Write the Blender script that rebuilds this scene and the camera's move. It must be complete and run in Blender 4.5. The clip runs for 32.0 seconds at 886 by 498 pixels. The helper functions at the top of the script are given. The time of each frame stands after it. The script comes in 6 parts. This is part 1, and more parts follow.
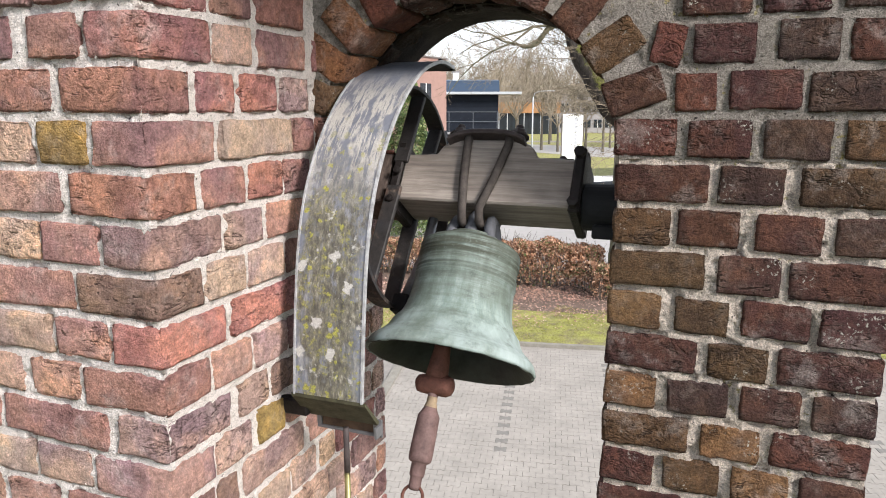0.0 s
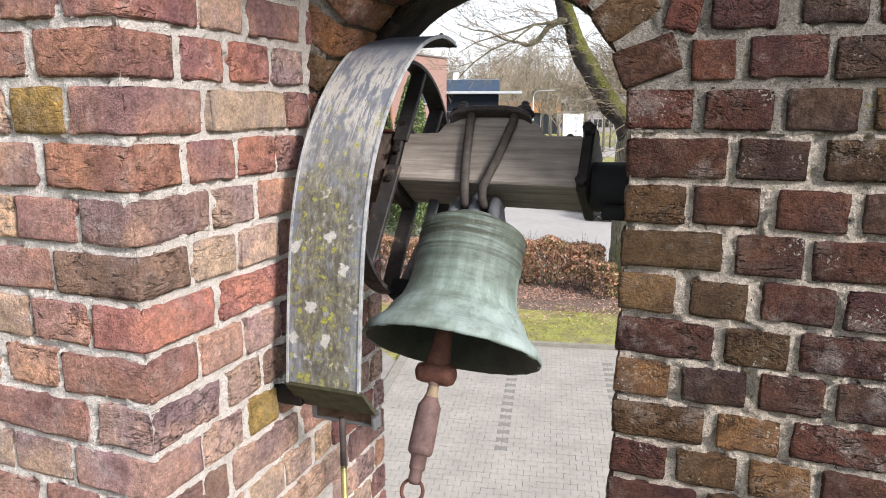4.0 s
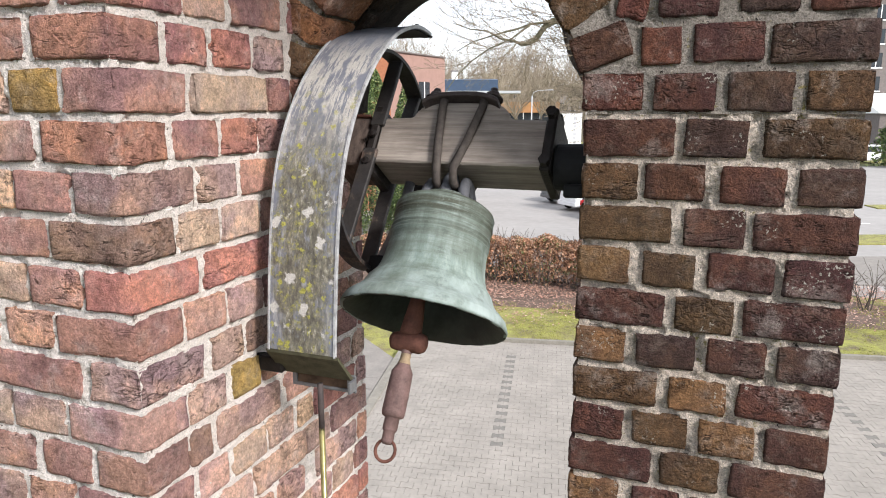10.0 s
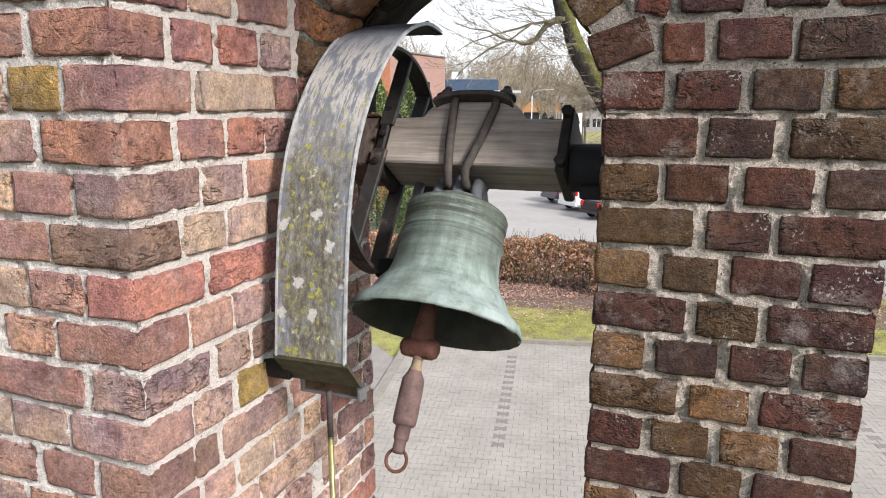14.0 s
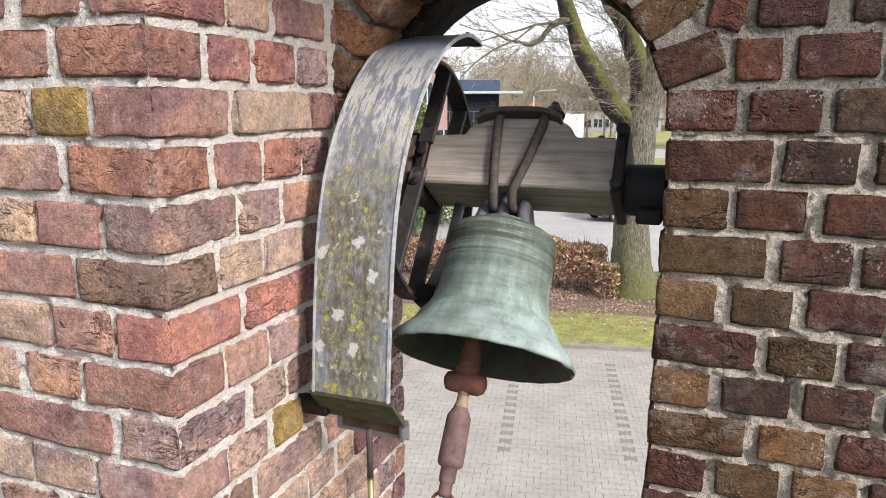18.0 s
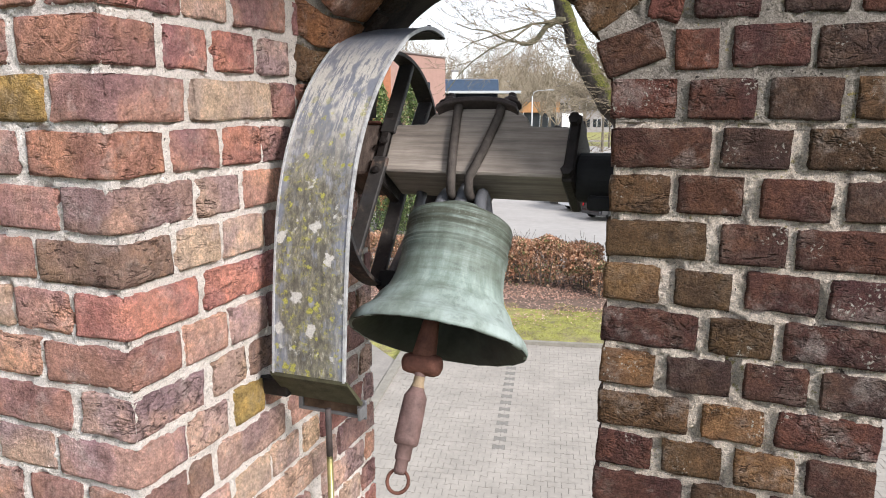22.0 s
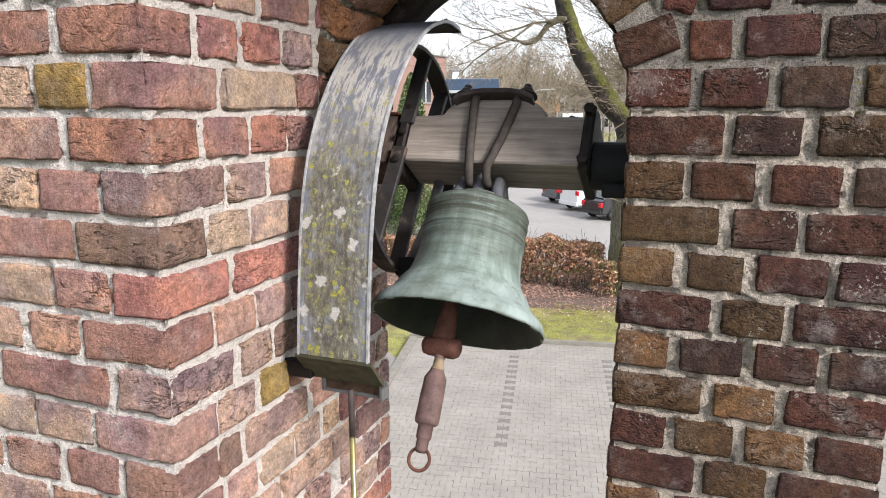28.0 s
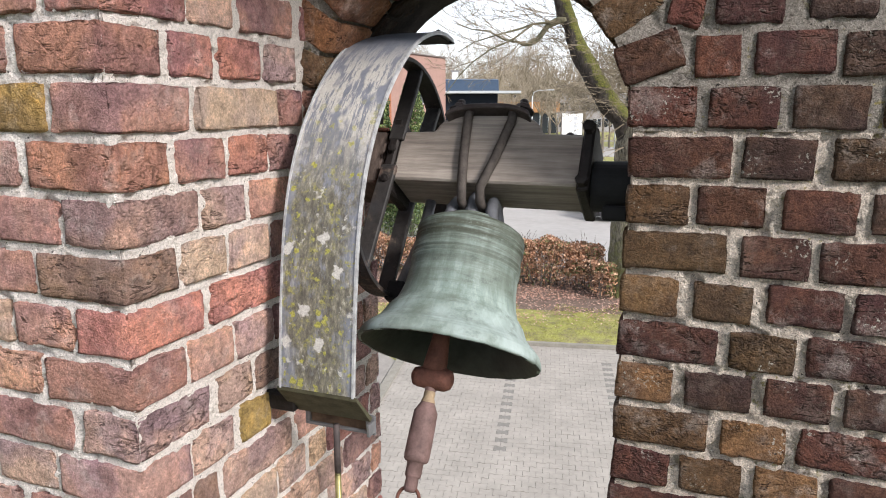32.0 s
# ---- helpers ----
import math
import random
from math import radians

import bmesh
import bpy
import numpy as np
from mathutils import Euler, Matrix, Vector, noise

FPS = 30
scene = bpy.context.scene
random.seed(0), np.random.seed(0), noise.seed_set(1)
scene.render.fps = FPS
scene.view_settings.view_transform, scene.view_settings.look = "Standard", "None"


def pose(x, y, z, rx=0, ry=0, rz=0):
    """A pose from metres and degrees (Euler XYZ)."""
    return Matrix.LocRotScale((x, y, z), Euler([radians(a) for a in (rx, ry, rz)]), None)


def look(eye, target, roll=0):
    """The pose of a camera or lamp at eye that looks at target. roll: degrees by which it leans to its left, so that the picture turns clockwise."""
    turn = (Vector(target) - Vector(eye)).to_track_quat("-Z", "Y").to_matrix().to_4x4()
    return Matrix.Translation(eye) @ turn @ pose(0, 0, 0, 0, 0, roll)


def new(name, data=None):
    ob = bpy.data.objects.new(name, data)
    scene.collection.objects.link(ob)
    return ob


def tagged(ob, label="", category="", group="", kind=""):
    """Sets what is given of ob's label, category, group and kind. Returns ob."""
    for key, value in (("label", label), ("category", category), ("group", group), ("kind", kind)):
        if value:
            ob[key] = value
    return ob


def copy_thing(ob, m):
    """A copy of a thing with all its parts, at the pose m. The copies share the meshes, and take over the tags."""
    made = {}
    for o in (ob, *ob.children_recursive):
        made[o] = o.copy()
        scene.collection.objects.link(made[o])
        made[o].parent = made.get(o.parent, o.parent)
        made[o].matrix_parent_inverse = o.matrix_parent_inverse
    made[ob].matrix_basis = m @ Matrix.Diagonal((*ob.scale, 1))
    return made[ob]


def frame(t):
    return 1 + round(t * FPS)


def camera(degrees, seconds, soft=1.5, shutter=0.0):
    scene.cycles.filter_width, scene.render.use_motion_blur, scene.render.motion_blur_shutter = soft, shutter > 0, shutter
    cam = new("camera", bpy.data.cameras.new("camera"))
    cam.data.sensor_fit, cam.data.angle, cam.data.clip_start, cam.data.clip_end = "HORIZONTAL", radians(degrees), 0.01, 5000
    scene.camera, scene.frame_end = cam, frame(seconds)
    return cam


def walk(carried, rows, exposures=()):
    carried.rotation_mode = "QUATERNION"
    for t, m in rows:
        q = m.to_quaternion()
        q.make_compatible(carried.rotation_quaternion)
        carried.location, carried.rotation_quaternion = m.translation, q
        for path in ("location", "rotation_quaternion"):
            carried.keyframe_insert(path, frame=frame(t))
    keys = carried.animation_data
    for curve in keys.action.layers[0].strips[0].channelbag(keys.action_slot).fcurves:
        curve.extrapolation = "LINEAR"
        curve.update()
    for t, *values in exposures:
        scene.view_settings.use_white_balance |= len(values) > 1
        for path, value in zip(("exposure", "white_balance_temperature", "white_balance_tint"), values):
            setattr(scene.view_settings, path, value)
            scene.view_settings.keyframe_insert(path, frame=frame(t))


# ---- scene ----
cam = camera(65.07, 32.0, soft=1.0)
ROWS = [
    (0.0, 0.0000, 0.0000, 5.8000, 78.624, 0.053, 20.876),
    (0.5, -0.0097, -0.0143, 5.7925, 78.647, 0.053, 20.854),
    (1.0, -0.0331, -0.0236, 5.7866, 78.664, 0.053, 20.892),
    (1.5, -0.0372, -0.0182, 5.7896, 78.652, 0.053, 20.894),
    (2.0, -0.0225, -0.0072, 5.7885, 78.635, 0.053, 20.883),
    (2.5, -0.0152, 0.0070, 5.7748, 78.639, 0.053, 20.903),
    (4.5, -0.0315, 0.0635, 5.7503, 78.616, 0.053, 20.882),
    (5.0, -0.0366, 0.0482, 5.7525, 78.631, 0.053, 20.896),
    (5.5, -0.0227, 0.0369, 5.7446, 78.622, 0.053, 20.904),
    (6.0, -0.0228, 0.0331, 5.7423, 78.624, 0.053, 20.899),
    (6.5, -0.0178, 0.0260, 5.7342, 78.626, 0.053, 20.905),
    (7.0, -0.0031, 0.0233, 5.7314, 78.625, 0.053, 20.892),
    (7.5, 0.0119, 0.0117, 5.7245, 78.623, 0.053, 20.856),
    (8.0, 0.0313, 0.0022, 5.7221, 78.608, 0.053, 20.839),
    (8.5, 0.0653, -0.0008, 5.7149, 78.622, 0.053, 20.825),
    (9.0, 0.0831, -0.0061, 5.7176, 78.622, 0.053, 20.833),
    (9.5, 0.0771, -0.0200, 5.7219, 78.626, 0.053, 20.840),
    (10.0, 0.0612, -0.0121, 5.7205, 78.619, 0.053, 20.823),
    (10.5, 0.0260, -0.0024, 5.7244, 78.613, 0.053, 20.871),
    (11.0, 0.0318, 0.0075, 5.7314, 78.634, 0.053, 20.854),
    (11.5, 0.0154, 0.0134, 5.7453, 78.628, 0.053, 20.868),
    (12.0, 0.0052, 0.0328, 5.7479, 78.630, 0.053, 20.859),
    (12.5, 0.0146, 0.0483, 5.7459, 78.622, 0.053, 20.839),
    (13.0, 0.0161, 0.0517, 5.7363, 78.605, 0.053, 20.835),
    (13.5, 0.0218, 0.0354, 5.7189, 78.598, 0.053, 20.817),
    (15.5, 0.0236, 0.0040, 5.7335, 78.603, 0.053, 20.793),
    (16.0, 0.0042, 0.0238, 5.7425, 78.626, 0.053, 20.838),
    (16.5, -0.0344, 0.0093, 5.7413, 78.626, 0.053, 20.879),
    (17.0, -0.0789, 0.0159, 5.7481, 78.622, 0.053, 20.888),
    (17.5, -0.0864, 0.0624, 5.7500, 78.613, 0.053, 20.873),
    (18.0, -0.0915, 0.0766, 5.7529, 78.613, 0.053, 20.880),
    (18.5, -0.0859, 0.0724, 5.7489, 78.613, 0.053, 20.871),
    (19.0, -0.0890, 0.0576, 5.7421, 78.612, 0.053, 20.877),
    (19.5, -0.0985, 0.0456, 5.7383, 78.605, 0.053, 20.870),
    (20.0, -0.0924, 0.0525, 5.7310, 78.577, 0.053, 20.910),
    (20.5, -0.0559, 0.0695, 5.7311, 78.605, 0.053, 20.910),
    (21.0, -0.0163, 0.0780, 5.7256, 78.615, 0.053, 20.866),
    (21.5, 0.0056, 0.0751, 5.7297, 78.614, 0.053, 20.829),
    (22.0, 0.0000, 0.0632, 5.7337, 78.608, 0.053, 20.823),
    (22.5, 0.0032, 0.0659, 5.7417, 78.612, 0.053, 20.804),
    (23.0, 0.0135, 0.0708, 5.7226, 78.591, 0.053, 20.803),
    (23.5, 0.0068, 0.0783, 5.7272, 78.591, 0.053, 20.797),
    (24.0, -0.0073, 0.0674, 5.7222, 78.590, 0.053, 20.802),
    (24.5, -0.0116, 0.0593, 5.7148, 78.590, 0.053, 20.822),
    (26.5, 0.0099, 0.0511, 5.7262, 78.610, 0.053, 20.772),
    (27.0, -0.0087, 0.0440, 5.7222, 78.618, 0.053, 20.778),
    (27.5, -0.0141, 0.0287, 5.7154, 78.589, 0.053, 20.809),
    (28.0, -0.0187, 0.0068, 5.7155, 78.583, 0.053, 20.829),
    (28.5, -0.0197, 0.0274, 5.7264, 78.633, 0.053, 20.825),
    (29.0, -0.0570, 0.0537, 5.7381, 78.619, 0.053, 20.859),
    (29.5, -0.0741, 0.0314, 5.7388, 78.605, 0.053, 20.888),
    (30.0, -0.0832, 0.0126, 5.7315, 78.593, 0.053, 20.911),
    (30.5, -0.0718, 0.0537, 5.7500, 78.636, 0.053, 20.897),
    (31.0, -0.0516, 0.0957, 5.7709, 78.651, 0.053, 20.855),
    (31.5, -0.0276, 0.1088, 5.7632, 78.599, 0.053, 20.811),
    (32.0, -0.0327, 0.0906, 5.7476, 78.596, 0.053, 20.811),
]
walk(cam, [(t, pose(x, y, z, rx, ry, rz)) for t, x, y, z, rx, ry, rz in ROWS], [(0.0, 1.29), (10.0, 1.25), (13.0, 1.23), (17.0, 1.28), (24.0, 1.28), (27.0, 1.21), (28.5, 1.20), (30.0, 1.23), (32.0, 1.21)])
# world: thin bright overcast over a pale sky, weak sun from the right and slightly behind
SUN_AZ, SUN_EL = radians(-24.0), radians(33.0)      # from +x towards +y, and above the horizon
world = bpy.data.worlds.new("sky")
scene.world = world
world.use_nodes = True
wn, wl = world.node_tree.nodes, world.node_tree.links
wn.clear()
w_out = wn.new("ShaderNodeOutputWorld")
w_bg = wn.new("ShaderNodeBackground")
w_sky = wn.new("ShaderNodeTexSky")
w_sky.sky_type = "NISHITA"
w_sky.sun_disc = False
w_sky.sun_elevation, w_sky.sun_rotation = SUN_EL, radians(90.0) - SUN_AZ
w_mix = wn.new("ShaderNodeMix")
w_mix.data_type = "RGBA"
w_mix.inputs[0].default_value = 0.72
w_mix.inputs[7].default_value = (7.6, 8.0, 8.7, 1.0)   # veil of cloud
wl.new(w_sky.outputs[0], w_mix.inputs[6])
wl.new(w_mix.outputs[2], w_bg.inputs[0])
w_bg.inputs[1].default_value = 0.100
wl.new(w_bg.outputs[0], w_out.inputs[0])
sun = new("sun", bpy.data.lights.new("sun", "SUN"))
sun.data.energy, sun.data.angle, sun.data.color = 2.9, radians(14.0), (1.0, 0.955, 0.915)
sun.matrix_world = look((0, 0, 30), Vector((0, 0, 30)) - Vector((math.cos(SUN_AZ) * math.cos(SUN_EL), math.sin(SUN_AZ) * math.cos(SUN_EL), math.sin(SUN_EL))))


# ---- materials ----
def mat(name, build):
    m = bpy.data.materials.new(name)
    m.use_nodes = True
    nt = m.node_tree
    bsdf = nt.nodes["Principled BSDF"]
    build(nt, bsdf)
    return m


def coords(nt, scale=(1, 1, 1), world_space=True):
    """World (or object) coordinates, scaled."""
    if world_space:
        g = nt.nodes.new("ShaderNodeNewGeometry")
        out = g.outputs["Position"]
    else:
        out = nt.nodes.new("ShaderNodeTexCoord").outputs["Object"]
    mp = nt.nodes.new("ShaderNodeMapping")
    mp.inputs["Scale"].default_value = scale
    nt.links.new(out, mp.inputs["Vector"])
    return mp.outputs["Vector"]


def noise_tex(nt, vec, scale, detail=4.0, rough=0.6):
    n = nt.nodes.new("ShaderNodeTexNoise")
    n.inputs["Scale"].default_value, n.inputs["Detail"].default_value, n.inputs["Roughness"].default_value = scale, detail, rough
    nt.links.new(vec, n.inputs["Vector"])
    return n.outputs["Fac"]


def ramp(nt, fac, stops):
    r = nt.nodes.new("ShaderNodeValToRGB")
    while len(r.color_ramp.elements) < len(stops):
        r.color_ramp.elements.new(0.5)
    for e, (p, c) in zip(r.color_ramp.elements, stops):
        e.position = p
        e.color = (*c, 1) if isinstance(c, tuple) else (c, c, c, 1)
    nt.links.new(fac, r.inputs[0])
    return r.outputs[0]


def mix(nt, fac, a, b, mode="MIX"):
    m = nt.nodes.new("ShaderNodeMix")
    m.data_type, m.blend_type = "RGBA", mode
    for sock, v in ((m.inputs[0], fac), (m.inputs[6], a), (m.inputs[7], b)):
        if isinstance(v, (int, float)):
            sock.default_value = v
        elif isinstance(v, tuple):
            sock.default_value = (*v, 1)
        else:
            nt.links.new(v, sock)
    return m.outputs[2]


def bump(nt, bsdf, height, strength, dist):
    b = nt.nodes.new("ShaderNodeBump")
    b.inputs["Strength"].default_value, b.inputs["Distance"].default_value = strength, dist
    nt.links.new(height, b.inputs["Height"])
    nt.links.new(b.outputs[0], bsdf.inputs["Normal"])


def simple(name, color, rough, metal=0.0, vary=0.25, scale=30.0, bumps=0.3, dist=0.002, stretch=(1, 1, 1), world_space=True, dark=0.6):
    def build(nt, bsdf):
        v = coords(nt, stretch, world_space)
        n1, n2 = noise_tex(nt, v, scale), noise_tex(nt, v, scale * 6)
        lo = tuple(c * (1 - vary) * (dark if vary > 0.3 else 1) for c in color)
        hi = tuple(min(1.0, c * (1 + vary)) for c in color)
        c1 = ramp(nt, n1, [(0.3, lo), (0.7, hi)])
        c2 = mix(nt, 0.35, c1, ramp(nt, n2, [(0.3, tuple(c * 0.7 for c in color)), (0.75, hi)]))
        nt.links.new(c2, bsdf.inputs["Base Color"])
        bsdf.inputs["Roughness"].default_value, bsdf.inputs["Metallic"].default_value = rough, metal
        bsdf.inputs["Specular IOR Level"].default_value = 0.2 if rough > 0.5 else 0.5
        if bumps:
            bump(nt, bsdf, n2, bumps, dist)
    return mat(name, build)


def warped(nt, vec, scale, detail, rough, warp):
    n = nt.nodes.new("ShaderNodeTexNoise")
    n.inputs["Scale"].default_value, n.inputs["Detail"].default_value, n.inputs["Roughness"].default_value, n.inputs["Distortion"].default_value = scale, detail, rough, warp
    nt.links.new(vec, n.inputs["Vector"])
    return n.outputs["Fac"]


def times(nt, a, b):
    m = nt.nodes.new("ShaderNodeMath")
    m.operation = "MULTIPLY"
    nt.links.new(a, m.inputs[0])
    nt.links.new(b, m.inputs[1])
    return m.outputs[0]


def between(nt, val, lo, hi, to0=0.0, to1=1.0):
    m = nt.nodes.new("ShaderNodeMapRange")
    for k, x in enumerate((lo, hi, to0, to1)):
        m.inputs[1 + k].default_value = x
    nt.links.new(val, m.inputs[0])
    return m.outputs[0]


def brick_build(grit_low, grit_high, cracked, flecks, relief):
    def build(nt, bsdf):
        info = nt.nodes.new("ShaderNodeObjectInfo")
        v0 = coords(nt)
        add = nt.nodes.new("ShaderNodeVectorMath")
        add.operation = "ADD"
        comb = nt.nodes.new("ShaderNodeCombineXYZ")
        mul = nt.nodes.new("ShaderNodeMath")
        mul.operation = "MULTIPLY"
        mul.inputs[1].default_value = 37.0
        nt.links.new(info.outputs["Random"], mul.inputs[0])
        for k in range(3):
            nt.links.new(mul.outputs[0], comb.inputs[k])
        nt.links.new(v0, add.inputs[0])
        nt.links.new(comb.outputs[0], add.inputs[1])
        v = add.outputs[0]
        big, mid, fine = noise_tex(nt, v, 13.0, 3), warped(nt, v, 55.0, 8, 0.72, 0.1), noise_tex(nt, v, 330.0, 4, 0.7)
        base = info.outputs["Color"]
        hot = mix(nt, ramp(nt, big, [(0.52, 0.0), (0.60, 0.85)]), base, mix(nt, 1.0, base, (1.25, 1.17, 1.04), "MULTIPLY"))
        sooty = mix(nt, ramp(nt, big, [(0.28, 0.85), (0.5, 0.0)]), hot, mix(nt, 1.0, base, (0.66, 0.60, 0.62), "MULTIPLY"))
        tone = noise_tex(nt, v, 8.0, 2, 0.5)
        sooty = mix(nt, ramp(nt, tone, [(0.53, 0.0), (0.60, 0.8)]), sooty, mix(nt, 1.0, base, (1.17, 1.13, 0.98), "MULTIPLY"))
        sooty = mix(nt, ramp(nt, tone, [(0.38, 0.9), (0.46, 0.0)]), sooty, mix(nt, 1.0, base, (0.74, 0.73, 0.84), "MULTIPLY"))
        smear = noise_tex(nt, v, 11.0, 7, 0.7)
        sooty = mix(nt, ramp(nt, smear, [(0.55, 0.0), (0.72, 0.7)]), sooty, mix(nt, 0.55, base, (0.62, 0.56, 0.53)))
        grain = mix(nt, 1.0, sooty, ramp(nt, mid, [(0.30, 0.50), (0.47, 0.97), (0.70, 1.48)]), "MULTIPLY")
        grit = mix(nt, 1.0, grain, ramp(nt, fine, [(0.28, 0.7), (0.5, 1.0), (0.75, 1.3)]), "MULTIPLY")
        # thin lime film and pale crumbs
        film = noise_tex(nt, v, 17.0, 6, 0.75)
        c = mix(nt, ramp(nt, film, [(0.52, 0.0), (0.74, 0.42)]), grit, mix(nt, 0.5, base, (0.50, 0.43, 0.38)))
        bloom = noise_tex(nt, v, 38.0, 8, 0.8)
        c = mix(nt, ramp(nt, bloom, [(0.68, 0.0), (0.75, 0.6)]), c, (0.50, 0.47, 0.41))
        # grainy, pitted hand-thrown face; low spots darkened for soot, dust and the shade in them
        lumps, grain2 = noise_tex(nt, v, 30.0, 4, 0.55), noise_tex(nt, v, 175.0, 9, 0.74)
        pit = nt.nodes.new("ShaderNodeTexVoronoi")
        pit.inputs["Scale"].default_value = 190.0
        nt.links.new(v, pit.inputs["Vector"])
        pits = mix(nt, ramp(nt, lumps, [(0.42, 0.0), (0.60, 1.0)]), (1.0, 1.0, 1.0), ramp(nt, pit.outputs["Distance"], [(0.05, 0.0), (0.34, 1.0)]))
        hgt = mix(nt, 0.12, mix(nt, 0.55, lumps, grain2), pits)
        c = mix(nt, 1.0, c, ramp(nt, grain2, [(0.30, grit_low), (0.44, 0.86), (0.55, 1.06), (0.72, grit_high)]), "MULTIPLY")
        c = mix(nt, 1.0, c, mix(nt, 0.12, (1.0, 1.0, 1.0), pits), "MULTIPLY")
        # short dark drying cracks on some of the bricks, two tones on others
        lines = warped(nt, coords(nt, (0.5, 0.5, 1.9)), 19.0, 4, 0.6, 0.2)
        thin = ramp(nt, lines, [(0.474, 0.0), (0.494, 0.9), (0.506, 0.9), (0.516, 0.0)])
        where = ramp(nt, noise_tex(nt, v, 34.0, 2), [(0.52, 0.0), (0.57, 1.0)])
        which = ramp(nt, info.outputs["Random"], [(cracked, 0.0), (min(1.0, cracked + 0.45), 1.0)])
        crack = times(nt, times(nt, thin, where), which)
        c = mix(nt, crack, c, mix(nt, 1.0, base, (0.26, 0.24, 0.25), "MULTIPLY"))
        ridge = nt.nodes.new("ShaderNodeMath")
        ridge.operation = "ABSOLUTE"
        nt.links.new(between(nt, warped(nt, coords(nt, (0.85, 0.85, 1.15)), 30.0, 4, 0.6, 0.3), 0.0, 1.0, -1.0, 1.0), ridge.inputs[0])
        valley = times(nt, ramp(nt, ridge.outputs[0], [(0.0, 1.0), (0.10, 0.0)]), ramp(nt, noise_tex(nt, v, 12.0, 2), [(0.46, 0.0), (0.55, 1.0)]))
        # fold valleys darkened as well, crease shade put into the colour
        c = mix(nt, times(nt, valley, which), c, mix(nt, 1.0, c, (0.55, 0.53, 0.53), "MULTIPLY"))
        hgt = mix(nt, times(nt, valley, which), hgt, mix(nt, 1.0, hgt, (0.5, 0.5, 0.5), "MULTIPLY"))
        fleck = times(nt, ramp(nt, noise_tex(nt, v, 170.0, 4, 0.65), [(0.565, 0.0), (0.62, 0.9)]), ramp(nt, noise_tex(nt, v, 19.0, 3), [(0.57, 0.0), (0.66, 1.0)]))
        if flecks:
            c = mix(nt, times(nt, fleck, ramp(nt, info.outputs["Random"], [(0.25, 0.0), (0.45, 0.9)])), c, (0.56, 0.54, 0.48))
        hgt = mix(nt, crack, hgt, (0.0, 0.0, 0.0))
        nt.links.new(c, bsdf.inputs["Base Color"])
        bsdf.inputs["Roughness"].default_value = 0.9
        bsdf.inputs["Specular IOR Level"].default_value = 0.2
        bump(nt, bsdf, hgt, 1.0, relief)
    return build


def mortar_build(light, dark, stain, hole, lichen):
    def build(nt, bsdf):
        v = coords(nt)
        big, mid, fine = noise_tex(nt, v, 6.0, 4), warped(nt, v, 38.0, 9, 0.72, 0.25), noise_tex(nt, v, 380.0, 4, 0.75)
        c = ramp(nt, mid, [(0.22, tuple(0.45 * x for x in dark)), (0.36, dark), (0.45, light)])
        c = mix(nt, ramp(nt, big, [(0.48, 0.0), (0.68, 0.6)]), c, stain)
        c = mix(nt, 1.0, c, ramp(nt, fine, [(0.3, 0.62), (0.5, 1.0), (0.75, 1.15)]), "MULTIPLY")
        # open pores and crumbled holes, painted dark for the shade inside them
        holes = ramp(nt, noise_tex(nt, v, 95.0, 5, 0.7), [(0.33, 1.0), (0.375, 0.0)])
        c = mix(nt, holes, c, hole)
        if lichen:
            spots = times(nt, ramp(nt, noise_tex(nt, v, 62.0, 6, 0.7), [(0.57, 0.0), (0.63, 0.85)]), ramp(nt, noise_tex(nt, v, 9.0, 2), [(0.52, 0.0), (0.60, 1.0)]))
            c = mix(nt, spots, c, (0.36, 0.30, 0.10))
        sand = noise_tex(nt, v, 150.0, 6, 0.75)
        peb = nt.nodes.new("ShaderNodeTexVoronoi")
        peb.inputs["Scale"].default_value = 260.0
        nt.links.new(v, peb.inputs["Vector"])
        grains = ramp(nt, peb.outputs["Distance"], [(0.1, 1.0), (0.65, 0.0)])
        if lichen:
            c = mix(nt, 1.0, c, ramp(nt, sand, [(0.28, 0.36), (0.40, 0.78), (0.50, 1.02), (0.7, 1.2)]), "MULTIPLY")
            c = mix(nt, 0.22, c, mix(nt, 1.0, c, ramp(nt, grains, [(0.2, 0.45), (0.8, 1.2)]), "MULTIPLY"))
        else:
            c = mix(nt, 1.0, c, ramp(nt, sand, [(0.28, 0.62), (0.40, 0.95), (0.7, 1.08)]), "MULTIPLY")
        smears = warped(nt, coords(nt, (0.5, 0.5, 1.0)), 26.0, 4, 0.5, 0.6)
        nt.links.new(c, bsdf.inputs["Base Color"])
        bsdf.inputs["Roughness"].default_value = 0.95
        bsdf.inputs["Specular IOR Level"].default_value = 0.1
        rough = mix(nt, 0.5, mix(nt, 0.07, sand, grains), mid) if lichen else mix(nt, 0.3, mix(nt, 0.5, smears, mid), sand)
        bump(nt, bsdf, rough, 1.0, 0.06)
    return build


M_BRICK = mat("hand_thrown_brick", brick_build(0.58, 1.28, 0.22, False, 0.034))
M_BRICK_OLD = mat("weathered_dark_brick", brick_build(0.42, 1.60, 0.02, True, 0.040))
M_MORTAR_PALE = mat("pale_mortar", mortar_build((0.92, 0.835, 0.785), (0.72, 0.64, 0.59), (0.82, 0.735, 0.68), (0.13, 0.11, 0.10), 0.0))
M_MORTAR_GREY = mat("weathered_mortar", mortar_build((0.80, 0.69, 0.60), (0.50, 0.42, 0.36), (0.64, 0.53, 0.44), (0.06, 0.05, 0.045), 1.0))

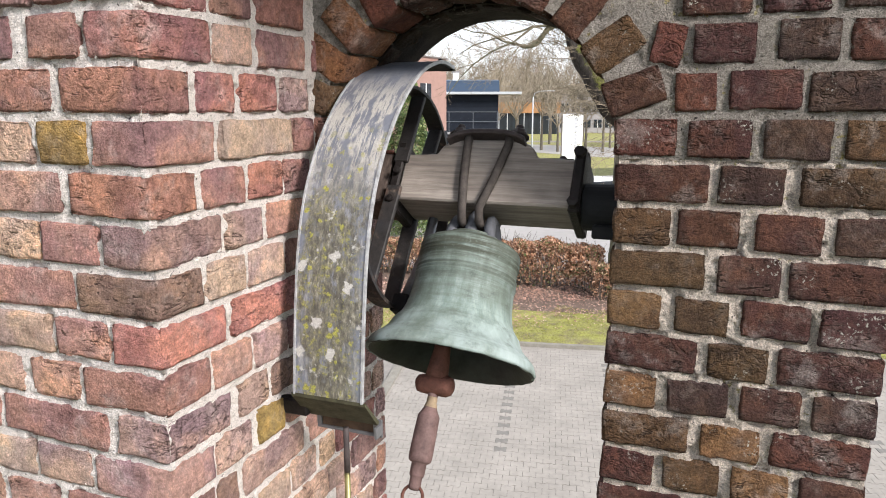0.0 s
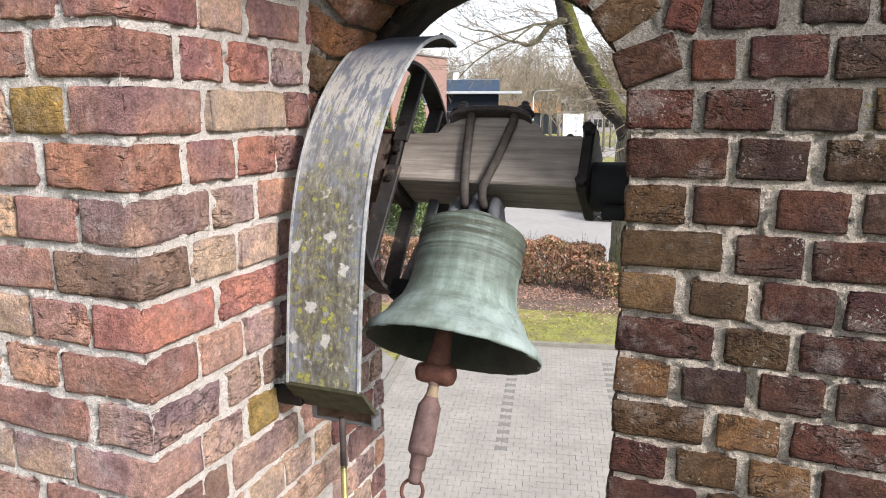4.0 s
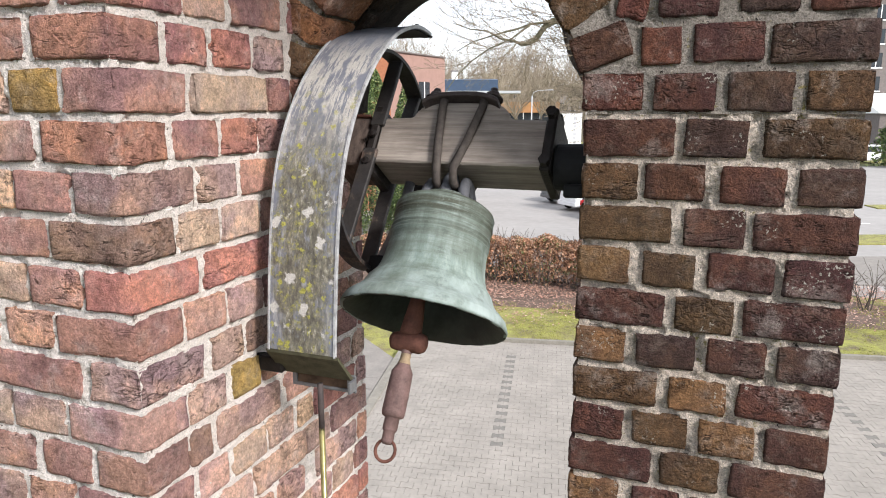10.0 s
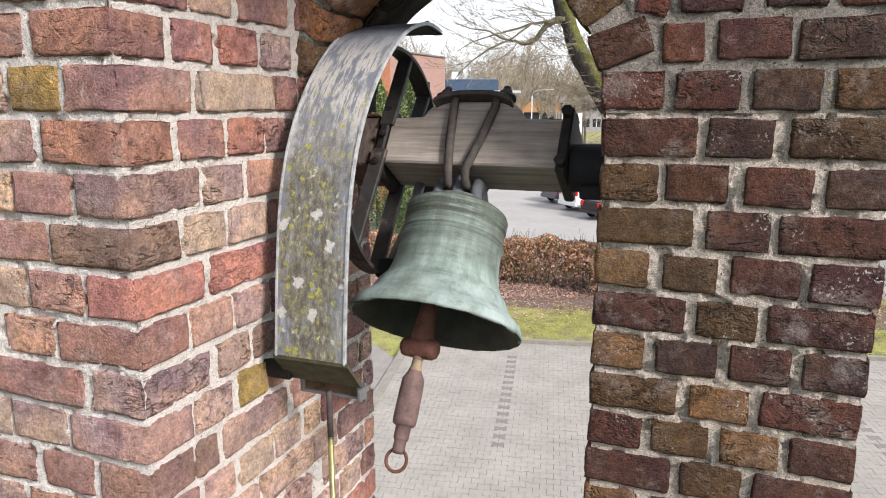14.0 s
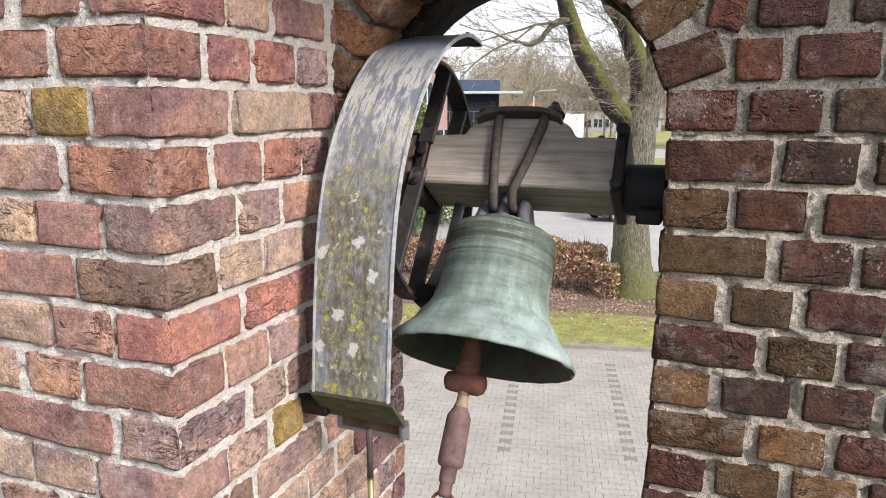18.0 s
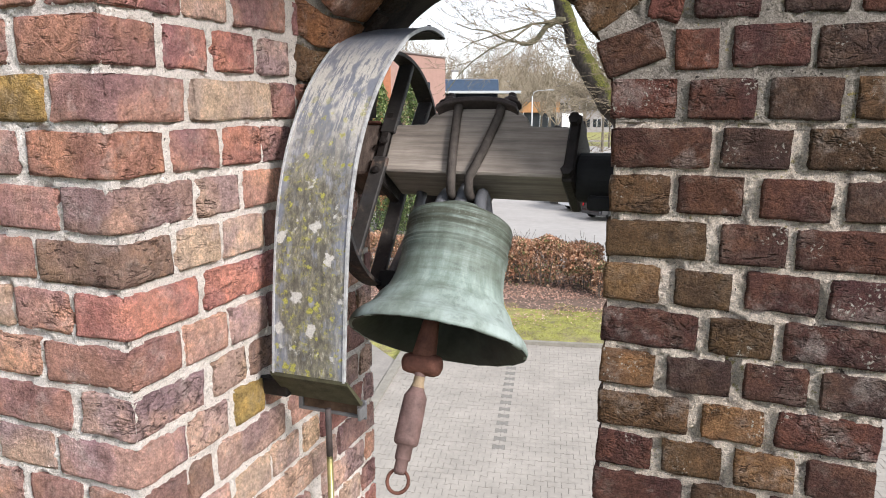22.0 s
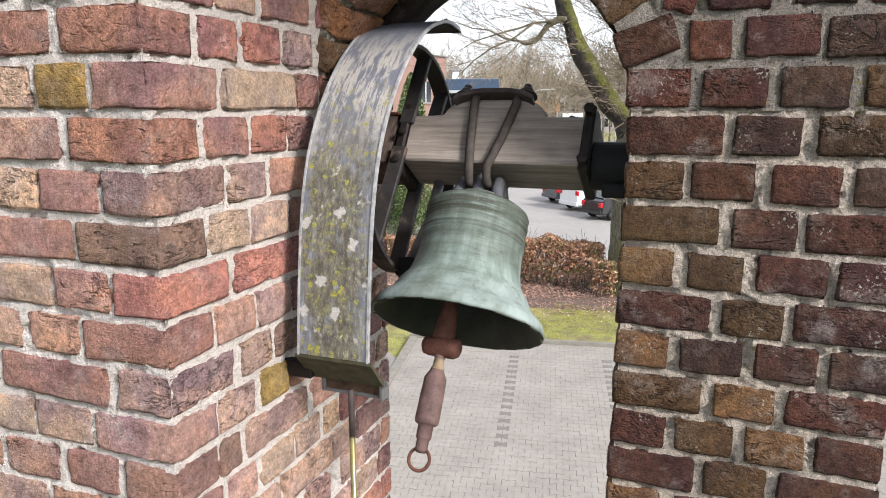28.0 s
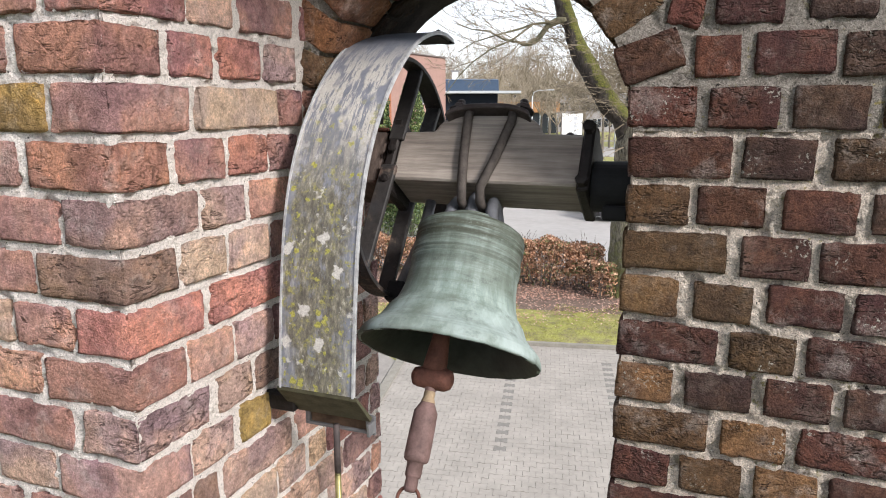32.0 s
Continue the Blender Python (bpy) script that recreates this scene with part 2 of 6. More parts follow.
# greyer mortar for the arch, darkened too for the shade on the upper wall
M_MORTAR_SHADED = mat("shaded_grey_mortar", mortar_build((0.42, 0.375, 0.335), (0.24, 0.214, 0.19), (0.34, 0.30, 0.26), (0.05, 0.043, 0.04), 1.0))


def rosettes(nt, vec, scale, size, rarity):
    """Scattered round growths with ragged rims, as a mask."""
    wob = nt.nodes.new("ShaderNodeTexNoise")
    wob.inputs["Scale"].default_value, wob.inputs["Detail"].default_value = scale * 2.6, 5.0
    nt.links.new(vec, wob.inputs["Vector"])
    push = nt.nodes.new("ShaderNodeVectorMath")
    push.operation = "MULTIPLY_ADD"
    push.inputs[1].default_value = (0.9 / scale,) * 3
    nt.links.new(wob.outputs["Color"], push.inputs[0])
    nt.links.new(vec, push.inputs[2])
    cell = nt.nodes.new("ShaderNodeTexVoronoi")
    cell.inputs["Scale"].default_value = scale
    nt.links.new(push.outputs[0], cell.inputs["Vector"])
    pick = nt.nodes.new("ShaderNodeSeparateColor")
    nt.links.new(cell.outputs["Color"], pick.inputs[0])
    return times(nt, ramp(nt, cell.outputs["Distance"], [(size * 0.75, 1.0), (size, 0.0)]), ramp(nt, pick.outputs[0], [(rarity, 0.0), (rarity + 0.02, 1.0)]))


def build_zinc(nt, bsdf):
    """Zinc sheet: scraped streaks on the bend, brown film, lichen and crust on the upright part."""
    v = coords(nt)
    sep = nt.nodes.new("ShaderNodeSeparateXYZ")
    nt.links.new(v, sep.inputs[0])
    mid, fine = noise_tex(nt, v, 60.0, 6, 0.7), noise_tex(nt, v, 300.0, 3)
    streak = noise_tex(nt, coords(nt, (95, 13, 13)), 1.0, 8, 0.78)
    patch = noise_tex(nt, coords(nt, (2.2, 1, 1)), 10.0, 3)
    c = ramp(nt, mid, [(0.3, (0.118, 0.126, 0.156)), (0.7, (0.182, 0.192, 0.228))])
    bend = times(nt, between(nt, sep.outputs[2], 5.58, 5.72), between(nt, sep.outputs[2], 5.885, 5.82))
    keep = times(nt, ramp(nt, streak, [(0.475, 0.0), (0.51, 1.0)]), ramp(nt, patch, [(0.38, 0.0), (0.45, 1.0)]))
    c = mix(nt, times(nt, keep, bend), c, ramp(nt, fine, [(0.3, (0.33, 0.31, 0.285)), (0.7, (0.47, 0.445, 0.41))]))
    low = between(nt, sep.outputs[2], 5.74, 5.60)
    wavy = noise_tex(nt, coords(nt, (1, 1, 1)), 22.0, 4)
    side = nt.nodes.new("ShaderNodeMath")
    side.operation = "ADD"
    nt.links.new(sep.outputs[0], side.inputs[0])
    nt.links.new(between(nt, wavy, 0.25, 0.75, -0.035, 0.035), side.inputs[1])
    inner = times(nt, between(nt, side.outputs[0], -0.728, -0.705), between(nt, side.outputs[0], -0.582, -0.612))
    # pale scale along the edges, olive film with fine vertical mottling in the middle
    thin = noise_tex(nt, coords(nt, (110, 14, 18)), 1.0, 6, 0.72)
    c = mix(nt, times(nt, ramp(nt, thin, [(0.52, 0.0), (0.62, 0.55)]), low), c, (0.36, 0.35, 0.34))
    film = noise_tex(nt, coords(nt, (1.5, 1, 0.7)), 26.0, 6, 0.72)
    tone = noise_tex(nt, coords(nt, (2.2, 1, 1)), 48.0, 8, 0.78)
    olive = ramp(nt, tone, [(0.32, (0.030, 0.027, 0.021)), (0.45, (0.080, 0.073, 0.055)), (0.56, (0.160, 0.146, 0.108)), (0.68, (0.40, 0.38, 0.31))])
    c = mix(nt, times(nt, times(nt, ramp(nt, film, [(0.37, 0.0), (0.47, 0.94)]), low), inner), c, olive)
    # yellow-green lichen dots and pale crust
    dots = times(nt, ramp(nt, noise_tex(nt, v, 85.0, 6, 0.75), [(0.52, 0.0), (0.60, 0.9)]), ramp(nt, noise_tex(nt, v, 22.0, 3), [(0.48, 0.0), (0.56, 1.0)]))
    c = mix(nt, times(nt, dots, low), c, ramp(nt, fine, [(0.35, (0.12, 0.112, 0.030)), (0.65, (0.34, 0.32, 0.10))]))
    upper = between(nt, sep.outputs[2], 5.80, 5.66)
    c = mix(nt, times(nt, rosettes(nt, v, 62.0, 0.42, 0.74), upper), c, ramp(nt, fine, [(0.35, (0.17, 0.165, 0.030)), (0.65, (0.36, 0.34, 0.085))]))
    c = mix(nt, times(nt, rosettes(nt, v, 30.0, 0.38, 0.86), low), c, ramp(nt, fine, [(0.3, (0.30, 0.285, 0.27)), (0.7, (0.54, 0.52, 0.49))]))
    moss = noise_tex(nt, v, 70.0, 8, 0.8)
    crust = noise_tex(nt, v, 34.0, 7, 0.7)
    c = mix(nt, times(nt, ramp(nt, crust, [(0.60, 0.0), (0.65, 0.8)]), between(nt, sep.outputs[2], 5.72, 5.62)), c, ramp(nt, fine, [(0.3, (0.33, 0.32, 0.30)), (0.7, (0.56, 0.55, 0.52))]))
    nt.links.new(c, bsdf.inputs["Base Color"])
    bsdf.inputs["Roughness"].default_value = 0.55
    bsdf.inputs["Metallic"].default_value = 0.1
    bump(nt, bsdf, mix(nt, 0.5, moss, mid), 0.3, 0.003)


def build_bronze(nt, bsdf):
    """Verdigris over bronze, streaked down the bell, darker and browner round the shoulder."""
    v = coords(nt, (1, 1, 1), False)
    sep = nt.nodes.new("ShaderNodeSeparateXYZ")
    nt.links.new(v, sep.inputs[0])
    big, streak, ring, fine = noise_tex(nt, v, 9.0, 4), noise_tex(nt, coords(nt, (40, 40, 6), False), 1.0, 7, 0.72), noise_tex(nt, coords(nt, (5, 5, 90), False), 1.0, 4, 0.7), noise_tex(nt, v, 190.0, 4, 0.7)
    c = ramp(nt, streak, [(0.22, (0.072, 0.092, 0.078)), (0.45, (0.155, 0.198, 0.180)), (0.7, (0.262, 0.318, 0.298))])
    c = mix(nt, ramp(nt, big, [(0.36, 0.6), (0.54, 0.0)]), c, (0.066, 0.079, 0.059))
    high = between(nt, sep.outputs[2], -0.270, -0.150)
    c = mix(nt, times(nt, ramp(nt, ring, [(0.34, 0.25), (0.56, 0.98)]), high), c, (0.044, 0.046, 0.034))
    c = mix(nt, ramp(nt, ring, [(0.54, 0.0), (0.68, 0.35)]), c, (0.073, 0.086, 0.066))
    lip = between(nt, sep.outputs[2], -0.27, -0.345)
    c = mix(nt, times(nt, ramp(nt, big, [(0.40, 0.1), (0.60, 0.65)]), lip), c, (0.275, 0.320, 0.318))
    smudge = noise_tex(nt, coords(nt, (1, 1, 1.6), False), 28.0, 6, 0.7)
    c = mix(nt, ramp(nt, smudge, [(0.54, 0.0), (0.70, 0.5)]), c, (0.042, 0.048, 0.038))
    c = mix(nt, ramp(nt, fine, [(0.55, 0.0), (0.75, 0.35)]), c, (0.21, 0.26, 0.235))
    nt.links.new(c, bsdf.inputs["Base Color"])
    bsdf.inputs["Specular IOR Level"].default_value = 0.25
    bsdf.inputs["Roughness"].default_value = 0.66
    bump(nt, bsdf, mix(nt, 0.5, streak, fine), 0.3, 0.002)


def build_oak(nt, bsdf):
    v = coords(nt, (3.0, 40.0, 60.0), False)
    g1, g2, big = noise_tex(nt, v, 2.0, 8, 0.7), noise_tex(nt, v, 9.0, 3), noise_tex(nt, coords(nt, (1, 1, 1), False), 9.0, 3)
    c = ramp(nt, g1, [(0.25, (0.085, 0.069, 0.060)), (0.5, (0.205, 0.174, 0.152)), (0.75, (0.325, 0.285, 0.250))])
    c = mix(nt, ramp(nt, big, [(0.4, 0.0), (0.7, 0.55)]), c, (0.077, 0.059, 0.049))
    nt.links.new(c, bsdf.inputs["Base Color"])
    bsdf.inputs["Roughness"].default_value = 0.8
    bump(nt, bsdf, mix(nt, 0.4, g1, g2), 0.5, 0.003)


M_ZINC = mat("zinc", build_zinc)
M_BRONZE = mat("verdigris_bronze", build_bronze)
# inside of the bell: dark bronze with the shade of its mouth in the colour
M_BRONZE_SHADED = simple("shaded_inner_bronze", (0.020, 0.024, 0.021), 0.6, 0.1, 0.6, 16, 0.4, 0.002, world_space=False)
M_OAK = mat("weathered_oak", build_oak)
M_IRON = simple("dark_iron", (0.016, 0.013, 0.0125), 0.6, 0.25, 0.5, 45, 0.5, 0.002)
M_RUST = simple("rusty_iron", (0.115, 0.05, 0.037), 0.8, 0.2, 0.5, 30, 0.6, 0.003)
M_STRAP = simple("grey_brown_iron", (0.062, 0.052, 0.047), 0.75, 0.1, 0.35, 60, 0.5, 0.002)
M_PLATE = simple("purple_brown_iron", (0.052, 0.041, 0.040), 0.65, 0.0, 0.4, 40, 0.5, 0.002)
M_CROWN = simple("grey_crown_iron", (0.075, 0.077, 0.086), 0.65, 0.15, 0.3, 55, 0.5, 0.002)


def build_old_iron(nt, bsdf):
    """Wheel iron: black-brown with rust, pale scale and bluish sheen in patches."""
    v = coords(nt, (1, 1, 1), False)
    a, b, d = noise_tex(nt, v, 26.0, 6, 0.7), noise_tex(nt, v, 60.0, 6, 0.75), noise_tex(nt, v, 14.0, 3)
    c = ramp(nt, b, [(0.35, (0.006, 0.005, 0.005)), (0.65, (0.022, 0.018, 0.017))])
    c = mix(nt, ramp(nt, d, [(0.50, 0.0), (0.66, 0.7)]), c, (0.020, 0.020, 0.024))
    c = mix(nt, ramp(nt, a, [(0.56, 0.0), (0.66, 0.8)]), c, ramp(nt, b, [(0.4, (0.06, 0.028, 0.019)), (0.6, (0.13, 0.10, 0.078))]))
    nt.links.new(c, bsdf.inputs["Base Color"])
    bsdf.inputs["Roughness"].default_value = 0.7
    bump(nt, bsdf, b, 0.5, 0.003)


M_OLD_IRON = mat("old_wheel_iron", build_old_iron)
M_STEEL = simple("dull_steel", (0.17, 0.17, 0.18), 0.45, 0.5, 0.3, 50, 0.3, 0.001)
M_OXIDE = simple("white_oxide_edge", (0.36, 0.36, 0.37), 0.5, 0.2, 0.4, 60, 0.3, 0.001)
M_BRASS = simple("brass", (0.27, 0.235, 0.10), 0.3, 0.7, 0.4, 25, 0.2, 0.001)
M_BLACK = simple("black_paint", (0.010, 0.010, 0.011), 0.75, 0.0, 0.3, 40, 0.2, 0.001)
M_PAVER = simple("concrete_paver", (0.245, 0.222, 0.197), 0.9, 0.0, 0.18, 1.3, 0.4, 0.004)
M_PAVER_DARK = simple("dark_paver", (0.155, 0.143, 0.130), 0.9, 0.0, 0.2, 6, 0.4, 0.004)
M_SAND = simple("joint_sand", (0.105, 0.097, 0.086), 0.95, 0.0, 0.3, 8, 0.4, 0.004)
M_KERB = simple("kerb_concrete", (0.19, 0.175, 0.150), 0.9, 0.0, 0.25, 6, 0.4, 0.004)
M_SLAB = simple("path_slab", (0.20, 0.182, 0.165), 0.9, 0.0, 0.2, 3, 0.4, 0.004)
M_ASPHALT = simple("asphalt", (0.275, 0.260, 0.248), 0.9, 0.0, 0.12, 0.4, 0.3, 0.004)


# ---- mesh helpers ----
def link(name, bm, material, parent=None, label="", smooth=False):
    me = bpy.data.meshes.new(name)
    bm.normal_update()
    bm.to_mesh(me)
    bm.free()
    for m in material if isinstance(material, (list, tuple)) else (material,):
        me.materials.append(m)
    if smooth:
        me.polygons.foreach_set("use_smooth", [True] * len(me.polygons))
    ob = new(name, me)
    if parent is not None:
        ob.parent = parent
    if label:
        ob["label"] = label
    return ob


def part(name, bm, material, parent, label="", smooth=False):
    return link(name, bm, material, parent, label, smooth)


def empty(name, m, label, category, group="", kind=""):
    ob = new(name)
    ob.empty_display_size = 0.05
    ob.matrix_world = m
    return tagged(ob, label, category, group, kind)


def add_box(bm, lo, hi, bevel=0.0, segs=1):
    r = bmesh.ops.create_cube(bm, size=1.0)
    for v in r["verts"]:
        v.co = Vector([(a + b) / 2 + c * (b - a) for a, b, c in zip(lo, hi, v.co)])
    if bevel:
        edges = list({e for v in r["verts"] for e in v.link_edges})
        bmesh.ops.bevel(bm, geom=edges, offset=bevel, segments=segs, affect="EDGES", profile=0.6)
    return bm


def box(lo, hi, bevel=0.0, segs=1):
    return add_box(bmesh.new(), lo, hi, bevel, segs)


def add_tube(bm, pts, radii, sides=10, cap=True):
    """A round bar along points, with a radius at each."""
    pts = [Vector(p) for p in pts]
    rad = radii if isinstance(radii, (list, tuple)) else [radii] * len(pts)
    rings, side = [], None
    for i, p in enumerate(pts):
        d = (pts[min(i + 1, len(pts) - 1)] - pts[max(i - 1, 0)]).normalized()
        if side is None:
            side = d.orthogonal().normalized()
        side = (side - d * side.dot(d)).normalized()
        other = d.cross(side)
        rings.append([bm.verts.new(p + rad[i] * (math.cos(a) * side + math.sin(a) * other)) for a in (2 * math.pi * k / sides for k in range(sides))])
    for r0, r1 in zip(rings, rings[1:]):
        for k in range(sides):
            bm.faces.new((r0[k], r0[(k + 1) % sides], r1[(k + 1) % sides], r1[k]))
    if cap:
        bm.faces.new(rings[0][::-1])
        bm.faces.new(rings[-1])
    return bm


def tube(pts, radii, sides=10, cap=True):
    return add_tube(bmesh.new(), pts, radii, sides, cap)


def add_lathe(bm, profile, sides=48, m=None):
    """Turn (radius, z) pairs round z."""
    rings = []
    for r, z in profile:
        ring = []
        for k in range(sides):
            a = 2 * math.pi * k / sides
            co = Vector((r * math.cos(a), r * math.sin(a), z))
            ring.append(bm.verts.new(m @ co if m else co))
        rings.append(ring)
    for r0, r1 in zip(rings, rings[1:]):
        for k in range(sides):
            bm.faces.new((r0[k], r0[(k + 1) % sides], r1[(k + 1) % sides], r1[k]))
    return bm


def lathe(profile, sides=48, m=None):
    return add_lathe(bmesh.new(), profile, sides, m)


def add_prism(bm, outline, axis, lo, hi):
    """A flat outline, drawn in the two other axes, made thick from lo to hi along axis."""
    def co(a, b, h):
        return {"x": (h, a, b), "y": (a, h, b), "z": (a, b, h)}[axis]
    v0 = [bm.verts.new(co(a, b, lo)) for a, b in outline]
    v1 = [bm.verts.new(co(a, b, hi)) for a, b in outline]
    n = len(outline)
    for k in range(n):
        bm.faces.new((v0[k], v0[(k + 1) % n], v1[(k + 1) % n], v1[k]))
    bm.faces.new(v0[::-1])
    bm.faces.new(v1)
    bmesh.ops.recalc_face_normals(bm, faces=bm.faces)
    return bm


def prism(outline, axis, lo, hi, bevel=0.0):
    bm = add_prism(bmesh.new(), outline, axis, lo, hi)
    if bevel:
        bmesh.ops.bevel(bm, geom=list(bm.edges), offset=bevel, segments=1, affect="EDGES")
    return bm


def add_strip(bm, path, lo, hi, thick):
    """A bent sheet: a path in y, z, as wide as x from lo to hi, with a thickness."""
    n = len(path)
    up = []
    for i in range(n):
        a, b = Vector(path[max(i - 1, 0)]), Vector(path[min(i + 1, n - 1)])
        d = (b - a).normalized()
        up.append(Vector((d.y, -d.x)))
    rows = []
    for i, (y, z) in enumerate(path):
        o = up[i] * thick
        rows.append([bm.verts.new(c) for c in ((lo, y, z), (hi, y, z), (hi, y + o.x, z + o.y), (lo, y + o.x, z + o.y))])
    for r0, r1 in zip(rows, rows[1:]):
        for k in range(4):
            bm.faces.new((r0[k], r0[(k + 1) % 4], r1[(k + 1) % 4], r1[k]))
    bm.faces.new(rows[0][::-1])
    bm.faces.new(rows[-1])
    bmesh.ops.recalc_face_normals(bm, faces=bm.faces)
    return bm


def arc(cy, cz, r, a0, a1, n):
    return [(cy + r * math.cos(radians(a0 + (a1 - a0) * k / n)), cz + r * math.sin(radians(a0 + (a1 - a0) * k / n))) for k in range(n + 1)]


# ---- plan ----
FRONT_L, REVEAL, FRONT_R, BACK = 0.804, -0.777, 1.300, 1.600   # pier front, reveal, arch wall front and back
JAMB, EDGE, PIER_L = -0.162, 0.302, -1.95
AX, AZ, AR = -0.468, 5.712, 0.302                              # arch centre and radius
COURSE, BED0, TALL = 0.0797, 5.716, 0.0665                     # course height, a bed, brick height
TOP_WALL = 6.75


def rough_sheet(p, du, dv, nu, nv, amp):
    """A sheet from corner p along du and dv, pushed in and out a little."""
    bm = bmesh.new()
    p, du, dv = Vector(p), Vector(du), Vector(dv)
    nrm = du.cross(dv).normalized()
    g = []
    for j in range(nv + 1):
        row = []
        for i in range(nu + 1):
            q = p + du * (i / nu) + dv * (j / nv)
            edge = 0.0 if i in (0, nu) or j in (0, nv) else 1.0
            q += nrm * edge * (amp * (1.2 * noise.noise(q * 17) + noise.noise(q * 40) + 0.9 * noise.noise(q * 95) + 0.6 * noise.noise(q * 190)) - 0.050 * max(0.0, noise.noise(q * 27 + Vector((5, 3, 9))) - 0.22))
            row.append(bm.verts.new(q))
        g.append(row)
    for j in range(nv):
        for i in range(nu):
            bm.faces.new((g[j][i], g[j][i + 1], g[j + 1][i + 1], g[j + 1][i]))
    return bm


# masonry bodies; their faces are mortar, set back behind the bricks
wall_left = tagged(link("wall_left_pier", box((PIER_L, FRONT_L + 0.012, 0), (REVEAL - 0.012, BACK - 0.008, TOP_WALL)), M_MORTAR_PALE),
                   "deep pier of orange and plum bricks in pale mortar", "brick pier", kind="structure")
part("mortar_face", rough_sheet((PIER_L, FRONT_L + 0.0050, 4.2), (REVEAL - 0.0025 - PIER_L, 0, 0), (0, 0, 2.3), 360, 660, 0.0026), M_MORTAR_PALE, wall_left, smooth=True)
part("mortar_reveal", rough_sheet((REVEAL - 0.0055, FRONT_L + 0.004, 4.2), (0, BACK - FRONT_L - 0.014, 0), (0, 0, 2.3), 220, 660, 0.0026), M_MORTAR_PALE, wall_left, smooth=True)
wall_right = tagged(link("wall_right_pier", box((JAMB + 0.008, FRONT_R + 0.012, 0), (EDGE - 0.008, BACK - 0.008, AZ)), M_MORTAR_GREY),
                    "weathered pier of dark plum and olive bricks in grey mortar", "brick pier", kind="structure")
part("mortar_face", rough_sheet((JAMB + 0.008, FRONT_R + 0.0048, 4.2), (EDGE - JAMB - 0.016, 0, 0), (0, 0, AZ - 4.2), 170, 520, 0.0026), M_MORTAR_GREY, wall_right, smooth=True)
bm = bmesh.new()
rim0 = [(AX + (AR + 0.012) * math.cos(math.pi * k / 40), AZ + (AR + 0.012) * math.sin(math.pi * k / 40)) for k in range(41)]
add_prism(bm, [(EDGE - 0.008, AZ)] + rim0 + [(REVEAL - 0.012, AZ), (REVEAL - 0.012, TOP_WALL), (EDGE - 0.008, TOP_WALL)], "y", FRONT_R + 0.012, BACK - 0.008)
wall_arch = tagged(link("wall_arch", bm, M_MORTAR_SHADED), "round brick arch of dark rough voussoirs over the bell opening", "brick arch", kind="structure")
bm = bmesh.new()
n_arc = 150
outer = []
for k in range(n_arc + 1):
    a = math.pi * k / n_arc
    c, s = math.cos(a), math.sin(a)
    q0 = Vector((AX + (AR + 0.012) * c, FRONT_R + 0.004, AZ + (AR + 0.012) * s))
    reach = min((EDGE - 0.008 - AX) / c if c > 1e-3 else 9, (AX - (REVEAL - 0.012)) / -c if c < -1e-3 else 9, (TOP_WALL - AZ) / s if s > 1e-3 else 9)
    q1 = Vector((AX + reach * c, FRONT_R + 0.004, AZ + reach * s))
    row = []
    for j in range(91):
        q = q0.lerp(q1, j / 90)
        q.y += 0.0022 * (1.2 * noise.noise(q * 34) + 0.9 * noise.noise(q * 95) + 0.6 * noise.noise(q * 190)) + 0.016 * max(0.0, noise.noise(q * 27) - 0.32)
        row.append(bm.verts.new(q))
    outer.append(row)
for r0, r1 in zip(outer, outer[1:]):
    for j in range(90):
        bm.faces.new((r0[j], r0[j + 1], r1[j + 1], r1[j]))
part("mortar_face", bm, M_MORTAR_SHADED, wall_arch, smooth=True)
tagged(link("wall_below_opening", box((REVEAL - 0.012, FRONT_R + 0.012, 0), (JAMB + 0.008, BACK - 0.008, 4.25)), M_MORTAR_GREY),
       "plain wall below the bell opening", "wall", kind="structure")

# added slab, out of view, whose overhang shades the upper courses
bm = bmesh.new()
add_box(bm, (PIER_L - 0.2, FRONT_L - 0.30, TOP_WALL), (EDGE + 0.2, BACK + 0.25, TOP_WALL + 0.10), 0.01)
tagged(link("wall_coping", bm, M_MORTAR_SHADED), "unseen slab added over the wall to shade its top", "coping", kind="structure")

# near-black lining under the rear half of the arch, soot and deep shade in its colour
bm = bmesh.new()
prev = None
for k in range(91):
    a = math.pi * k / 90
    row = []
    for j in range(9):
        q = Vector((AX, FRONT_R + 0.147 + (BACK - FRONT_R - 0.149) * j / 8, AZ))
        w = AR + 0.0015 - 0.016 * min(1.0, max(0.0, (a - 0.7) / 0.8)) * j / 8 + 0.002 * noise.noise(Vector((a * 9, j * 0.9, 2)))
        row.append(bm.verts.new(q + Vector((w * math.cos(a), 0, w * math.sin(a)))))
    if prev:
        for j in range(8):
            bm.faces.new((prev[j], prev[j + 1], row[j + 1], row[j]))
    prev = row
part("soffit_lining", bm, simple("sooty_shaded_plaster", (0.030, 0.024, 0.021), 0.95, 0.0, 0.5, 22.0, 0.8, 0.004), wall_arch, "near-black lining of the arch, soot and shade in one colour", smooth=True)


# ---- the swinging bell, its oak headstock, wheel and clapper ----
PIVOT_Y, PIVOT_Z, BELL_X, SWING = 1.45, 5.600, -0.464, -33.0
bell_rig = empty("church_bell", pose(0, PIVOT_Y, PIVOT_Z, SWING, 0, 0), "green bronze bell swinging from a weathered oak headstock in the arch", "bell")


